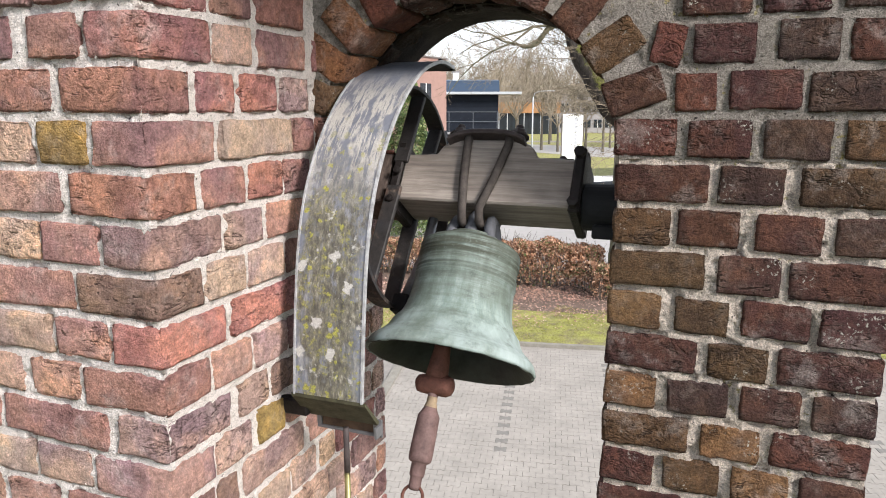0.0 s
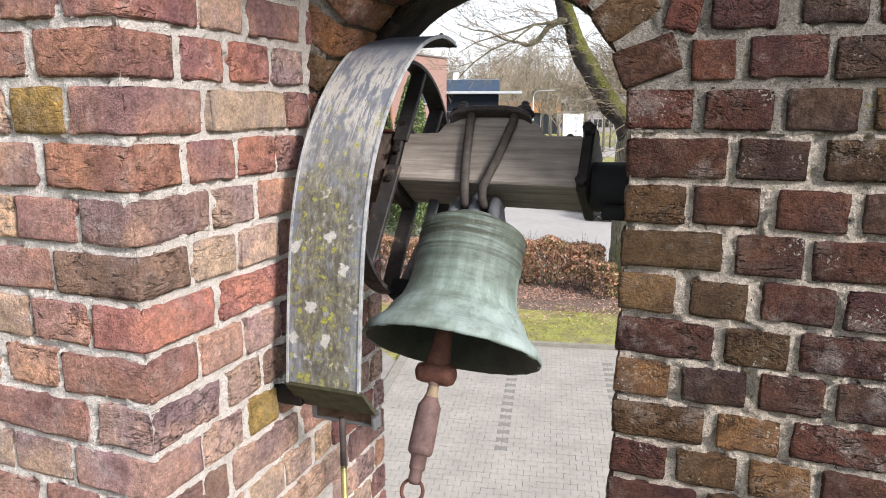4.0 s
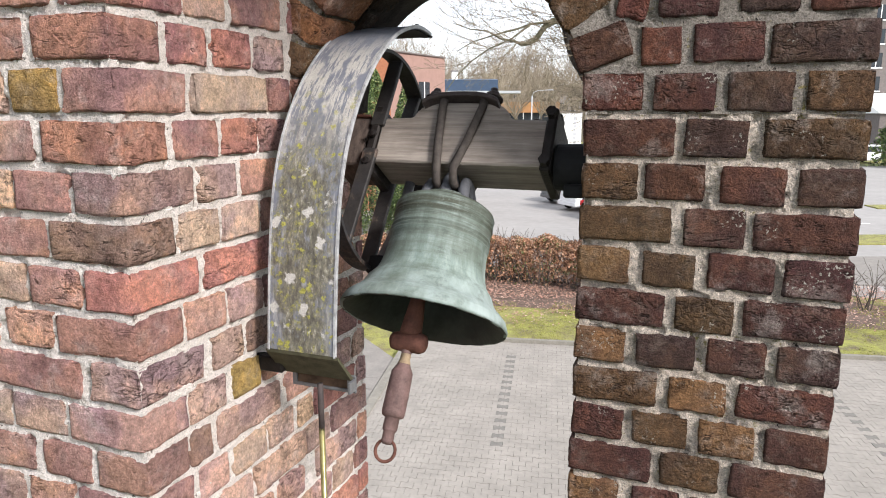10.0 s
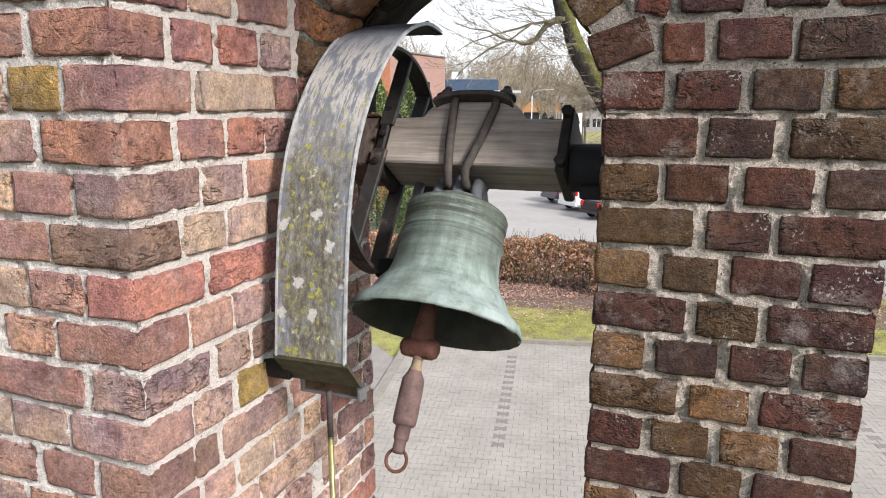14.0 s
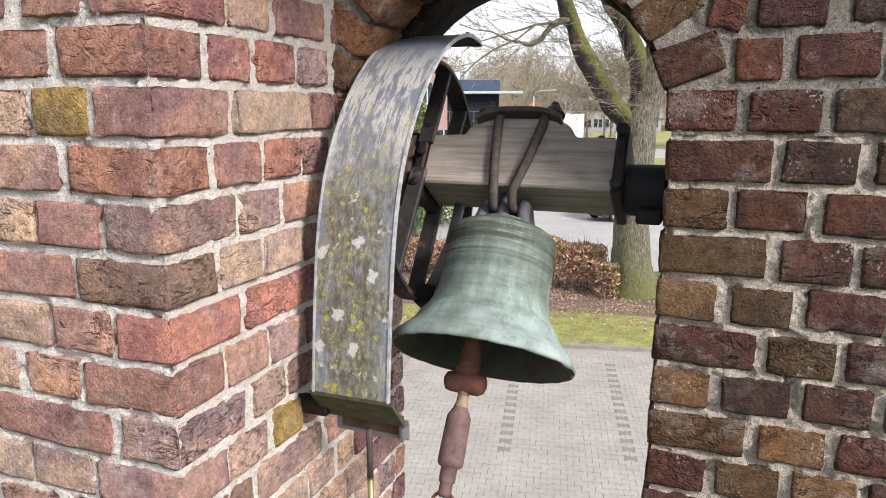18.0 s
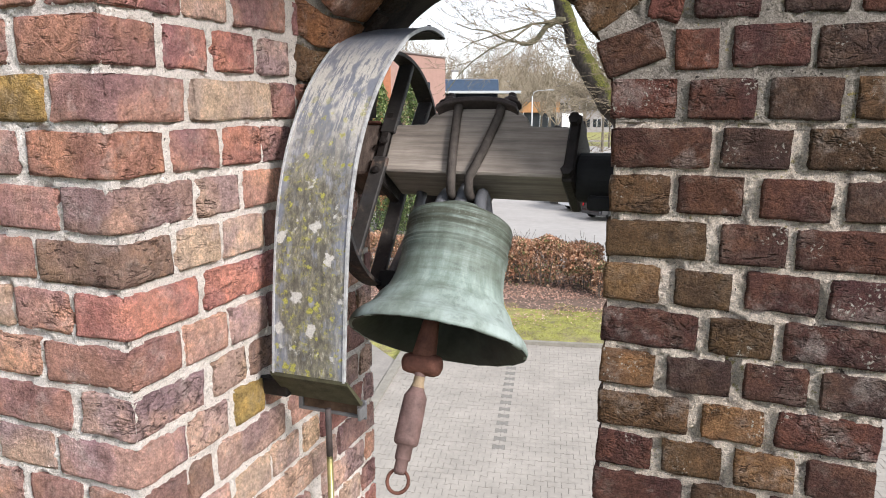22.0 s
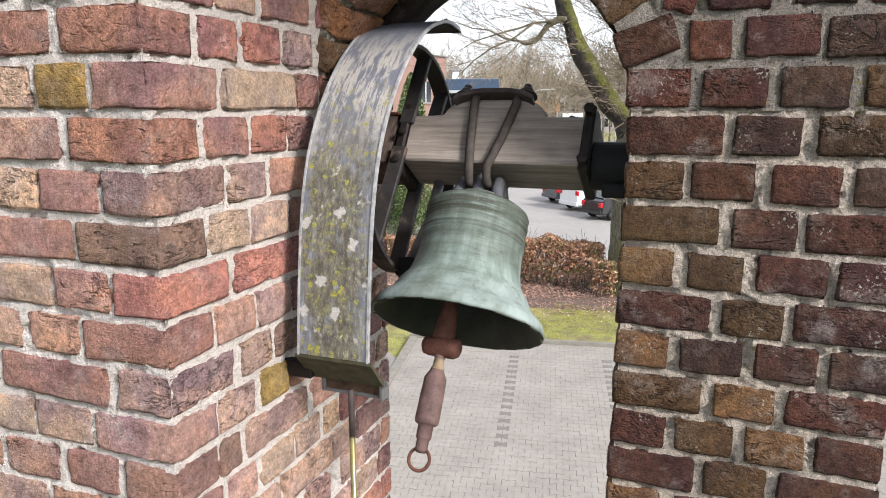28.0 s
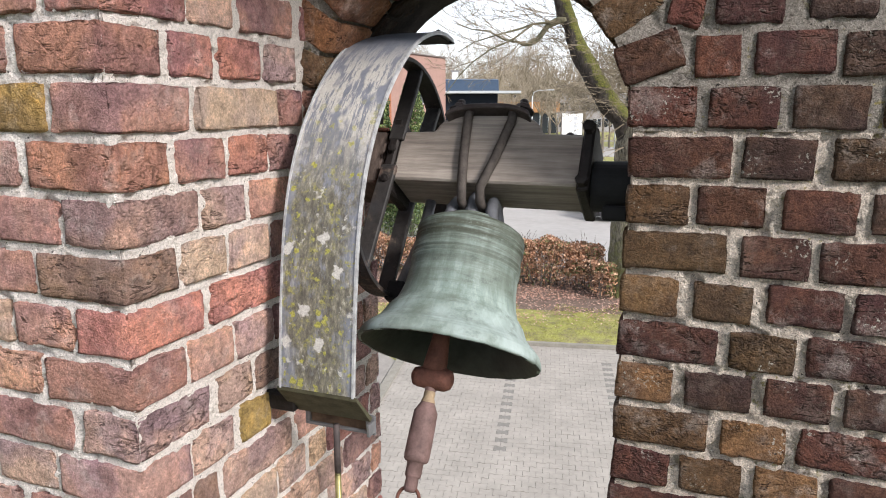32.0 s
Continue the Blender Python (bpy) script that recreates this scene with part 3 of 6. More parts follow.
def nut_and_bolt(x, y, z, parent, r=0.016, h=0.014):
    bm = bmesh.new()
    add_lathe(bm, [(0, z), (r * 1.45, z), (r * 1.45, z + 0.003), (0, z + 0.003)], 14, Matrix.Translation((x, y, 0)))
    add_lathe(bm, [(r, z + 0.003), (r, z + h), (r * 0.85, z + h + 0.003), (0, z + h + 0.003)], 6, Matrix.Translation((x, y, 0)) @ Matrix.Rotation(x * 50, 4, "Z"))
    add_lathe(bm, [(r * 0.55, z + h), (r * 0.55, z + h + 0.012), (r * 0.4, z + h + 0.015), (0, z + h + 0.015)], 10, Matrix.Translation((x, y, 0)))
    return part("bolt", bm, M_PLATE, parent, smooth=False)


def build_bell():
    prof = [(0.0, -0.098), (0.060, -0.098), (0.074, -0.100), (0.078, -0.104), (0.094, -0.110), (0.1035, -0.117), (0.1065, -0.124)]
    for zr in (-0.138, -0.146, -0.176, -0.184, -0.192):
        prof += [(0.1040, zr + 0.003), (0.1062, zr + 0.001), (0.1062, zr - 0.001), (0.1040, zr - 0.003)]
    prof += [(0.1045, -0.215), (0.1065, -0.240), (0.1105, -0.260), (0.1160, -0.276)]
    for k, zr in enumerate((-0.282, -0.288, -0.294)):
        prof += [(0.1185 + 0.0045 * k, zr + 0.002), (0.1208 + 0.0045 * k, zr), (0.1215 + 0.0045 * k, zr - 0.002)]
    prof += [(0.1390, -0.314), (0.1500, -0.326)]
    for k, zr in enumerate((-0.331, -0.336, -0.341)):
        prof += [(0.1540 + 0.0048 * k, zr + 0.002), (0.1566 + 0.0048 * k, zr), (0.1572 + 0.0048 * k, zr - 0.002)]
    prof += [(0.1700, -0.350), (0.1722, -0.357), (0.1710, -0.3620), (0.1650, -0.3620), (0.1490, -0.3480), (0.1300, -0.3260), (0.1120, -0.2930),
             (0.1000, -0.2550), (0.0950, -0.2100), (0.0930, -0.1500), (0.0850, -0.1250), (0.0500, -0.1150), (0.0, -0.1140)]
    prof = [(r * 1.015, -0.099 + (z + 0.098) * 1.01) for r, z in prof]
    bm = lathe(prof, 96, Matrix.Translation((BELL_X, 0, 0)))
    for v in bm.verts:
        if v.co.z < -0.355:
            v.co += Vector((0, 0, 0.0016 * noise.noise(v.co * 45)))
    bm.normal_update()
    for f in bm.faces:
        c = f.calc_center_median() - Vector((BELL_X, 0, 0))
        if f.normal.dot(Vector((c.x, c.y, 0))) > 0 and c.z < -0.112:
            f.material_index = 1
    bell = part("bell", bm, (M_BRONZE, M_BRONZE_SHADED), bell_rig, "verdigris green bronze bell with raised rings", smooth=True)
    bell.location = (0, 0, 0)
    # crown loops
    for dx, tall, thick in ((-0.036, 0.050, 0.0125), (0.0, 0.062, 0.0135), (0.036, 0.050, 0.0125)):
        bm = tube([(BELL_X + dx * (1 + 0.25 * (1 - math.sin(max(0.0, a)))), 0.030 * math.cos(a), -0.098 + tall * math.sin(a)) for a in (math.pi * k / 14 for k in range(-1, 16))], thick, 12)
        for v in bm.verts:
            v.co += 0.0012 * Vector(noise.noise_vector(v.co * 60))
        part("crown_loop", bm, M_CROWN, bell, "grey cast crown loop", smooth=True)
    bm = lathe([(0.0, -0.099), (0.062, -0.099), (0.058, -0.090), (0.045, -0.086), (0.0, -0.085)], 32, Matrix.Translation((BELL_X, 0, 0)))
    part("crown_boss", bm, M_BRONZE, bell, smooth=True)
    part("crown_bar", tube([(BELL_X - 0.040, 0, -0.076), (BELL_X + 0.040, 0, -0.076)], 0.011, 12), M_CROWN, bell, smooth=True)
    return bell


build_bell()


def build_headstock():
    out = [(-0.640, -0.028), (-0.252, -0.030), (-0.252, 0.080), (-0.338, 0.083), (-0.343, 0.094), (-0.351, 0.106), (-0.364, 0.116), (-0.382, 0.1225), (-0.405, 0.1245),
           (-0.508, 0.1245), (-0.530, 0.1222), (-0.548, 0.114), (-0.560, 0.101), (-0.566, 0.086), (-0.640, 0.083)]
    bm = prism(out, "y", -0.058, 0.058, 0.004)
    part("headstock", bm, M_OAK, bell_rig, "weathered grey oak beam with split grain")
    sag = [(-0.551 + 0.194 * k / 16, 0.019 * abs(k / 8 - 1) ** 3.2) for k in range(17)]
    bm = prism([(x, 0.1252 - d) for x, d in sag] + [(x, 0.1365 - d) for x, d in reversed(sag)], "y", -0.084, 0.084, 0.002)
    for v in bm.verts:
        if abs(v.co.y) > 0.06:
            v.co.x += 0.10 * (-0.4545 - v.co.x)
    plate = part("top_plate", bm, M_PLATE, bell_rig, "dark iron clamp plate")
    for x in (-0.522, -0.388):
        for y in (-0.056, 0.056):
            nut_and_bolt(x, y, 0.1310, plate)
    bm = tube([(-0.455 + 0.034 * math.cos(a), 0.0, 0.136 + 0.034 * math.sin(a)) for a in (math.pi * k / 14 for k in range(15))], 0.0065, 10)
    part("lifting_eye", bm, M_PLATE, plate, smooth=True)
    # slanting straps from the plate to the crown, front and back
    for y in (-0.066, 0.066):
        for x0, x1 in ((-0.496, -0.482), (-0.404, -0.444)):
            bm = tube([(x0, y, 0.126), (x0, y, 0.105), ((x0 + x1) / 2, y, 0.02), (x1, y * 0.96, -0.042), (x1, y * 0.72, -0.066), (x1, y * 0.3, -0.070)], 0.0095, 12)
            part("hanger_strap", bm, M_STRAP, bell_rig, smooth=True)
    for x in (-0.606, -0.297):
        bm = box((x - 0.033, -0.044, 0.083), (x + 0.033, 0.044, 0.090), 0.002)
        sp = part("small_plate", bm, M_PLATE, bell_rig)
        nut_and_bolt(x, 0.0, 0.090, sp, 0.015, 0.012)
    # end clasp and gudgeon at the far end of the beam
    bm = bmesh.new()
    add_box(bm, (-0.258, -0.070, -0.045), (-0.236, 0.070, 0.104), 0.004)
    add_box(bm, (-0.256, -0.018, 0.10), (-0.238, 0.018, 0.122), 0.006, 2)
    clasp = part("end_clasp", bm, M_IRON, bell_rig, "black iron end clasp")
    for zb in (0.085, -0.028):
        part("clasp_bolt", lathe([(0.0, 0.0), (0.012, 0.0), (0.012, 0.016), (0.0, 0.018)], 6, pose(-0.247, -0.071, zb, 90, 0, 0)), M_IRON, clasp)
    bm = lathe([(0, 0), (0.028, 0), (0.028, 0.10), (0, 0.10)], 24, pose(-0.236, 0, 0, 0, 90, 0))
    part("gudgeon", bm, M_BLACK, bell_rig, smooth=False)
    bm = box((-0.662, -0.064, -0.05), (-0.640, 0.064, 0.112), 0.004)
    part("end_clasp", bm, M_IRON, bell_rig)
    bm = lathe([(0, 0), (0.024, 0), (0.024, 0.12), (0, 0.12)], 20, pose(-0.78, 0, 0, 0, 90, 0))
    part("gudgeon", bm, M_IRON, bell_rig)


build_headstock()


def build_wheel():
    bm = bmesh.new()
    add_strip(bm, arc(0, 0, 0.246, -168, 168, 72), -0.668, -0.628, 0.008)
    wheel = part("rope_wheel", bm, M_OLD_IRON, bell_rig, "rusted iron half wheel")
    for y0, z0, y1, z1 in ((-0.062, 0.0, -0.078, -0.236), (0.062, 0.0, 0.050, -0.242), (-0.060, 0.06, -0.050, 0.240), (0.060, 0.06, 0.085, 0.230)):
        d = Vector((0, y1 - y0, z1 - z0)).normalized()
        n = Vector((0, -d.z, d.y)) * 0.006
        bm = prism([(y0 - n.y, z0 - n.z), (y0 + n.y, z0 + n.z), (y1 + n.y, z1 + n.z), (y1 - n.y, z1 - n.z)], "x", -0.664, -0.630, 0.002)
        part("spoke", bm, M_OLD_IRON, wheel)
    for z in (-0.035, 0.035, -0.235):
        part("rivet", lathe([(0, 0), (0.009, 0), (0.008, 0.007), (0, 0.009)], 10, pose(-0.647, -0.069, z, 90, 0, 0)), M_IRON, wheel)
    hub = box((-0.745, -0.055, -0.035), (-0.668, 0.055, 0.085), 0.004)
    for v in hub.verts:
        v.co += 0.003 * Vector(noise.noise_vector(v.co * 30))
    block = part("hub_block", hub, simple("stained_oak", (0.075, 0.056, 0.048), 0.85, 0.0, 0.5, 26, 0.6, 0.003, (3, 1, 1), False), wheel, "dark wooden hub block stained with rust")
    part("hub_plate", box((-0.735, -0.060, 0.0858), (-0.672, 0.050, 0.092), 0.002), M_RUST, block, "rusty plate")
    # trip lever behind the wheel
    lever = part("trip_lever", tube([(-0.585, 0.045, -0.02), (-0.590, 0.05, -0.12), (-0.612, 0.055, -0.22)], [0.012, 0.013, 0.016], 8), M_STEEL, bell_rig, "bluish steel trip lever", smooth=True)
    part("lever_box", box((-0.640, 0.035, -0.258), (-0.600, 0.075, -0.215), 0.004), M_BLACK, lever)


build_wheel()


def build_clapper():
    m = Matrix.Translation((BELL_X - 0.020, 0, -0.16)) @ pose(0, 0, 0, 2, 1.0, 0)
    bm = lathe([(0.0, -0.236), (0.024, -0.236), (0.019, -0.190), (0.011, -0.120), (0.009, 0.0), (0.0, 0.0)], 14, m)
    stem = part("clapper", bm, M_RUST, bell_rig, "rusty forged clapper", smooth=True)
    bm = lathe([(0.0, -0.040), (0.009, -0.040), (0.016, -0.036), (0.0195, -0.026), (0.0205, 0.0), (0.0195, 0.026), (0.016, 0.036), (0.009, 0.040), (0.0, 0.040)], 22)
    for v in bm.verts:
        x, y, z = v.co
        v.co = Vector((z, y, x * 1.05)) + 0.0022 * Vector(noise.noise_vector(v.co * 40))
        v.co = m @ (v.co + Vector((0, 0, -0.250)))
    part("clapper_block", bm, M_RUST, stem, smooth=True)
    bm = lathe([(0.0, -0.262), (0.014, -0.264), (0.0100, -0.274), (0.0092, -0.284), (0.0130, -0.296), (0.0200, -0.309), (0.0222, -0.313), (0.0232, -0.345), (0.0238, -0.392), (0.0225, -0.400), (0.0195, -0.403),
                (0.0150, -0.405), (0.0150, -0.427), (0.0138, -0.430), (0.0118, -0.432), (0.0122, -0.450), (0.0090, -0.456), (0.0, -0.457)], 24, m)
    part("clapper_bulb", bm, simple("clapper_brown", (0.125, 0.078, 0.072), 0.7, 0.1, 0.4, 30, 0.5, 0.002), stem, smooth=True)
    bm = lathe([(0.0098, -0.2735), (0.0108, -0.279), (0.0104, -0.286), (0.0136, -0.2955)], 20, m)
    part("clapper_neck", bm, simple("worn_neck", (0.21, 0.155, 0.10), 0.75, 0.0, 0.35, 40, 0.4, 0.002), stem, "pale worn neck", smooth=True)
    bm = tube([m @ Vector((0.021 * math.cos(a), 0, -0.468 + 0.021 * math.sin(a))) for a in (2 * math.pi * k / 24 for k in range(25))], 0.0034, 8, False)
    part("clapper_ring", bm, M_RUST, stem, smooth=True)


build_clapper()

# bearing block on the jamb
bearing = empty("bearing_block", pose(-0.185, PIVOT_Y, PIVOT_Z), "black iron bearing block bolted to the jamb", "bearing")
bm = lathe([(0, -0.055), (0.044, -0.055), (0.049, -0.050), (0.050, 0.0), (0.050, 0.020), (0, 0.020)], 28, pose(0, 0, 0, 0, 90, 0))
part("housing", bm, M_BLACK, bearing)
part("bracket", box((-0.028, -0.052, -0.058), (0.019, 0.055, -0.030), 0.004), M_BLACK, bearing)


# ---- zinc hood over the wheel ----
def smooth_path(pts, per=5):
    out = []
    for i in range(len(pts) - 1):
        p0, p1, p2, p3 = (Vector(pts[max(0, min(len(pts) - 1, i + k))]) for k in (-1, 0, 1, 2))
        for s in range(per):
            t = s / per
            out.append(tuple(0.5 * ((2 * p1) + (p2 - p0) * t + (2 * p0 - 5 * p1 + 4 * p2 - p3) * t * t + (3 * p1 - p0 - 3 * p2 + p3) * t ** 3)))
    return out + [tuple(pts[-1])]


hood = empty("wheel_hood", pose(0, 0, 0), "curved grey zinc wheel hood, streaked white and spotted with lichen", "hood")
hood_path = smooth_path([(1.092, 5.252), (1.100, 5.34), (1.111, 5.436), (1.126, 5.53), (1.150, 5.615), (1.187, 5.690), (1.243, 5.764), (1.318, 5.831), (1.400, 5.879), (1.480, 5.902), (1.540, 5.907), (1.600, 5.898)])
bm = bmesh.new()
add_strip(bm, hood_path, -0.728, -0.584, 0.005)
part("curved_sheet", bm, M_ZINC, hood, smooth=False)
# added near-black sheet that carries the shade beneath the hood
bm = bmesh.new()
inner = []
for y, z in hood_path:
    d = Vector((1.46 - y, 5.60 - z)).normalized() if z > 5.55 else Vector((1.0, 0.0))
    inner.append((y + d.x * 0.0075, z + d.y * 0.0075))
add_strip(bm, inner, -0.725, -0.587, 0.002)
part("underside", bm, simple("shaded_underside", (0.014, 0.012, 0.012), 0.8, 0.0, 0.4, 30, 0.3, 0.002), hood, "thin near-black sheet for the shade under the hood")
for x in (-0.731, -0.5835):
    bm = bmesh.new()
    add_strip(bm, [(y - 0.002, z + 0.002) for y, z in hood_path], x, x + 0.004, 0.0075)
    part("folded_edge", bm, M_OXIDE, hood, "bright folded edge")
bm = prism([(1.092, 5.256), (1.092, 5.249), (1.142, 5.190), (1.150, 5.194)], "x", -0.736, -0.574)
tray = part("end_tray", bm, simple("mossy_zinc", (0.060, 0.056, 0.034), 0.7, 0.0, 0.5, 40, 0.3, 0.002), hood, "dirty olive underside of the tray")
bm = bmesh.new()
for lo, hi in (((-0.716, 1.150, 5.190), (-0.569, 1.156, 5.197)), ((-0.716, 1.150, 5.160), (-0.569, 1.156, 5.166)), ((-0.716, 1.150, 5.166), (-0.706, 1.156, 5.190)), ((-0.588, 1.150, 5.166), (-0.569, 1.156, 5.190))):
    add_box(bm, lo, hi, 0.001)
part("tray_frame", bm, M_STEEL, tray, "grey metal frame below the tray")
part("rust_plate", box((-0.708, 1.156, 5.162), (-0.585, 1.160, 5.194), 0.001), simple("rust_and_moss", (0.075, 0.046, 0.030), 0.85, 0.0, 0.6, 28, 0.6, 0.003), tray, "rusty plate under the tray")
part("tray_side", box((-0.575, 1.128, 5.166), (-0.569, 1.152, 5.190), 0.001), M_STEEL, tray)
part("wall_bracket", box((REVEAL - 0.02, 1.122, 5.192), (-0.722, 1.148, 5.224), 0.003), M_IRON, hood)
part("rear_clip", box((-0.606, 1.590, 5.889), (-0.582, 1.612, 5.895), 0.002), M_IRON, hood)
part("rivet", lathe([(0, 0), (0.005, 0), (0.005, 0.004), (0, 0.006)], 8, pose(-0.592, 1.535, 5.909)), M_IRON, hood)
# pull rod
rod = empty("pull_rod", pose(-0.638, 1.130, 4.0), "thin hanging metal pull rod, steel above and brass below", "rod")
part("upper_rod", tube([(0, 0, 1.08), (0, 0, 1.18)], 0.0062, 10), M_PLATE, rod, "dark brown upper end", smooth=True)
part("lower_rod", tube([(0, 0, -0.2), (0, 0, 1.085)], 0.0062, 10), M_BRASS, rod, "greenish brass lower length", smooth=True)


# ---- ground and surroundings, laid out square to the parking bays ----
GROUND_TURN = radians(18.5)
GC, GS = math.cos(GROUND_TURN), math.sin(GROUND_TURN)


def gp(u, v, z=0.0):
    """A place u metres to the right and v metres ahead along the parking bays."""
    return Vector((GC * u - GS * v, GS * u + GC * v, z))


def g_pose(u, v, z=0.0, turn=0.0):
    return Matrix.Translation(gp(u, v, z)) @ Matrix.Rotation(GROUND_TURN + radians(turn), 4, "Z")


def build_grass(nt, bsdf):
    v = coords(nt)
    big, mid, fine = noise_tex(nt, v, 0.35, 4), noise_tex(nt, v, 2.4, 6, 0.7), noise_tex(nt, v, 38.0, 3)
    c = ramp(nt, mid, [(0.36, (0.115, 0.085, 0.050)), (0.46, (0.175, 0.165, 0.048)), (0.60, (0.25, 0.25, 0.05))])
    c = mix(nt, ramp(nt, big, [(0.4, 0.0), (0.65, 0.5)]), c, (0.27, 0.24, 0.09))
    c = mix(nt, 1.0, c, ramp(nt, fine, [(0.3, 0.55), (0.7, 1.25)]), "MULTIPLY")
    nt.links.new(c, bsdf.inputs["Base Color"])
    bsdf.inputs["Roughness"].default_value = 0.95
    bump(nt, bsdf, fine, 0.8, 0.03)


M_GRASS = mat("lawn", build_grass)
M_SOIL_GRASS = simple("rough_grass", (0.085, 0.088, 0.036), 0.95, 0.0, 0.35, 2.0, 0.8, 0.03)
M_LITTER = simple("leaf_litter", (0.125, 0.088, 0.070), 0.95, 0.0, 0.45, 5.0, 0.8, 0.02, dark=0.7)
bm = bmesh.new()
bmesh.ops.create_grid(bm, x_segments=8, y_segments=8, size=900)
for v in bm.verts:
    v.co.z = -0.10
ground = tagged(link("ground", bm, M_SOIL_GRASS), "rough green grass", "ground", kind="structure")


def slab(name, corners, z0, z1, material, label, category):
    bm = add_prism(bmesh.new(), [tuple(gp(u, v).xy) for u, v in corners], "z", z0, z1)
    return tagged(link(name, bm, material), label, category, kind="structure")


# the paving lies turned a little: a runs along the far kerb, b beyond it
PAVE_TURN = -6.5
PC, PS = math.cos(radians(PAVE_TURN)), math.sin(radians(PAVE_TURN))


def pave(a, b):
    return -1.40 + PC * a - PS * b, 16.87 + PS * a + PC * b


def beyond_kerb(u, v):
    return -PS * (u + 1.40) + PC * (v - 16.87)


def paved(*corners):
    return [pave(a, b) for a, b in corners]


bed = slab("paving_bed", paved((0.0, -8.9), (15.0, -8.9), (15.0, 0.0), (0.0, 0.0)), -0.12, -0.012, M_SAND, "sand bed under the parking bay pavers", "pavement")
slab("kerb_far", paved((-0.16, 0.0), (15.0, 0.0), (15.0, 0.12), (-0.16, 0.12)), -0.12, 0.09, M_KERB, "concrete kerb between paving and lawn", "kerb")
slab("kerb_side", paved((-0.14, -8.9), (0.06, -8.9), (0.06, 0.0), (-0.14, 0.0)), -0.12, 0.035, M_KERB, "concrete kerb beside the path", "kerb")
slab("pavement_path", paved((-3.4, -8.9), (-0.14, -8.9), (-0.14, -1.55), (-1.3, -0.1), (-3.4, 2.4)), -0.11, 0.0, M_SLAB, "pale slab path beside the parking bays", "path")
slab("lawn", paved((-6.0, -2.4), (-0.14, -2.4), (-0.14, 0.12), (15.0, 0.12), (15.0, 6.4), (-6.0, 4.6)), -0.11, -0.095, M_GRASS, "worn green lawn with bare patches", "lawn")
slab("leaf_litter", [(-9, 21.4), (-1, 20.5), (4.0, 19.7), (9.0, 18.5), (14.0, 18.0), (14.0, 19.6), (7.0, 24.2), (-9, 26.0)], -0.11, -0.088, M_LITTER, "brown fallen leaves under the hedge", "leaf litter")
slab("road", [(-16, 26.4), (7.0, 25.2), (14.0, 20.6), (70, 20.6), (90, 75), (60, 80), (9, 62), (-16, 58)], -0.11, -0.07, M_ASPHALT, "pale grey asphalt of the street and car park", "road")
slab("pavement_strip", [(13.0, 23.0), (60, 25.0), (60, 29.5), (13.0, 27.5)], -0.08, -0.03, M_SLAB, "pale paved footway beside the street", "pavement")
slab("grass_island", [(12.5, 30.0), (70, 33.0), (70, 35.5), (12.5, 32.2)], -0.08, -0.01, M_GRASS, "green grass strip along the street", "grass")
slab("grass_island_far", [(24, 41.5), (70, 45.0), (70, 48.0), (24, 43.0)], -0.08, -0.01, M_GRASS, "green grass strip along the street", "grass")
slab("lawn_far", [(-30, 62), (70, 84), (70, 190), (-30, 190)], -0.11, -0.092, M_GRASS, "sunlit green verges among the avenue trees", "lawn")
slab("far_road", [(-20, 128), (7, 100), (16, 88), (40, 78), (60, 92), (30, 104), (12, 118), (-20, 150)], -0.11, -0.07, M_ASPHALT, "pale grey road among the trees", "road")
slab("far_path", [(4, 128), (30, 128), (30, 134), (4, 134)], -0.11, -0.07, M_SLAB, "pale path in front of the offices", "path")
M_LINE = simple("road_paint", (0.75, 0.74, 0.70), 0.8, 0.0, 0.15, 3, 0.2, 0.002)
for k in range(3):
    slab("road_marking", [(19 + 4 * k, 36.0 + 0.3 * k), (20.6 + 4 * k, 36.1 + 0.3 * k), (20.6 + 4 * k, 36.25 + 0.3 * k), (19 + 4 * k, 36.15 + 0.3 * k)], -0.08, -0.066, M_LINE, "white painted lane dash", "road marking")

# slabs of the side path, pressed flat into the lawn
path_rows = random.Random(4)
for i in range(9):
    for j in range(4):
        b0 = -5.9 + i * 0.62
        if b0 > -2.2:
            continue
        a1 = -0.16 - j * 0.62
        z = path_rows.uniform(0.002, 0.008)
        bm = prism([(0.008, 0.008), (0.612, 0.008), (0.612, 0.612), (0.008, 0.612)], "z", -0.05, z)
        ob = part("slab", bm, M_SLAB, bpy.data.objects["pavement_path"])
        ob.matrix_basis = g_pose(*pave(a1 - 0.62, b0), 0.004, PAVE_TURN)

# interlocking double-T pavers: the nearest are pieces of their own, the rest one joined layer
PAV_U, PAV_V, WAVE, GAP = 0.212, 0.157, -0.0145, 0.0028
BAY_LINES = (2.555, 4.765, 6.975, 9.185)


def paver_outline():
    low = [(0.0, WAVE), (0.2, WAVE), (0.3, -WAVE), (0.7, -WAVE), (0.8, WAVE), (1.0, WAVE)]
    top = [(1.0, -WAVE), (0.8, -WAVE), (0.7, WAVE), (0.3, WAVE), (0.2, -WAVE), (0.0, -WAVE)]
    pts = [(f * PAV_U, w) for f, w in low] + [(f * PAV_U, PAV_V + w) for f, w in top]
    cu, cv = PAV_U / 2, PAV_V / 2
    return [(cu + (a - cu) * (1 - 2 * GAP / PAV_U), cv + (b - cv) * (1 - 2 * GAP / PAV_V)) for a, b in pts]


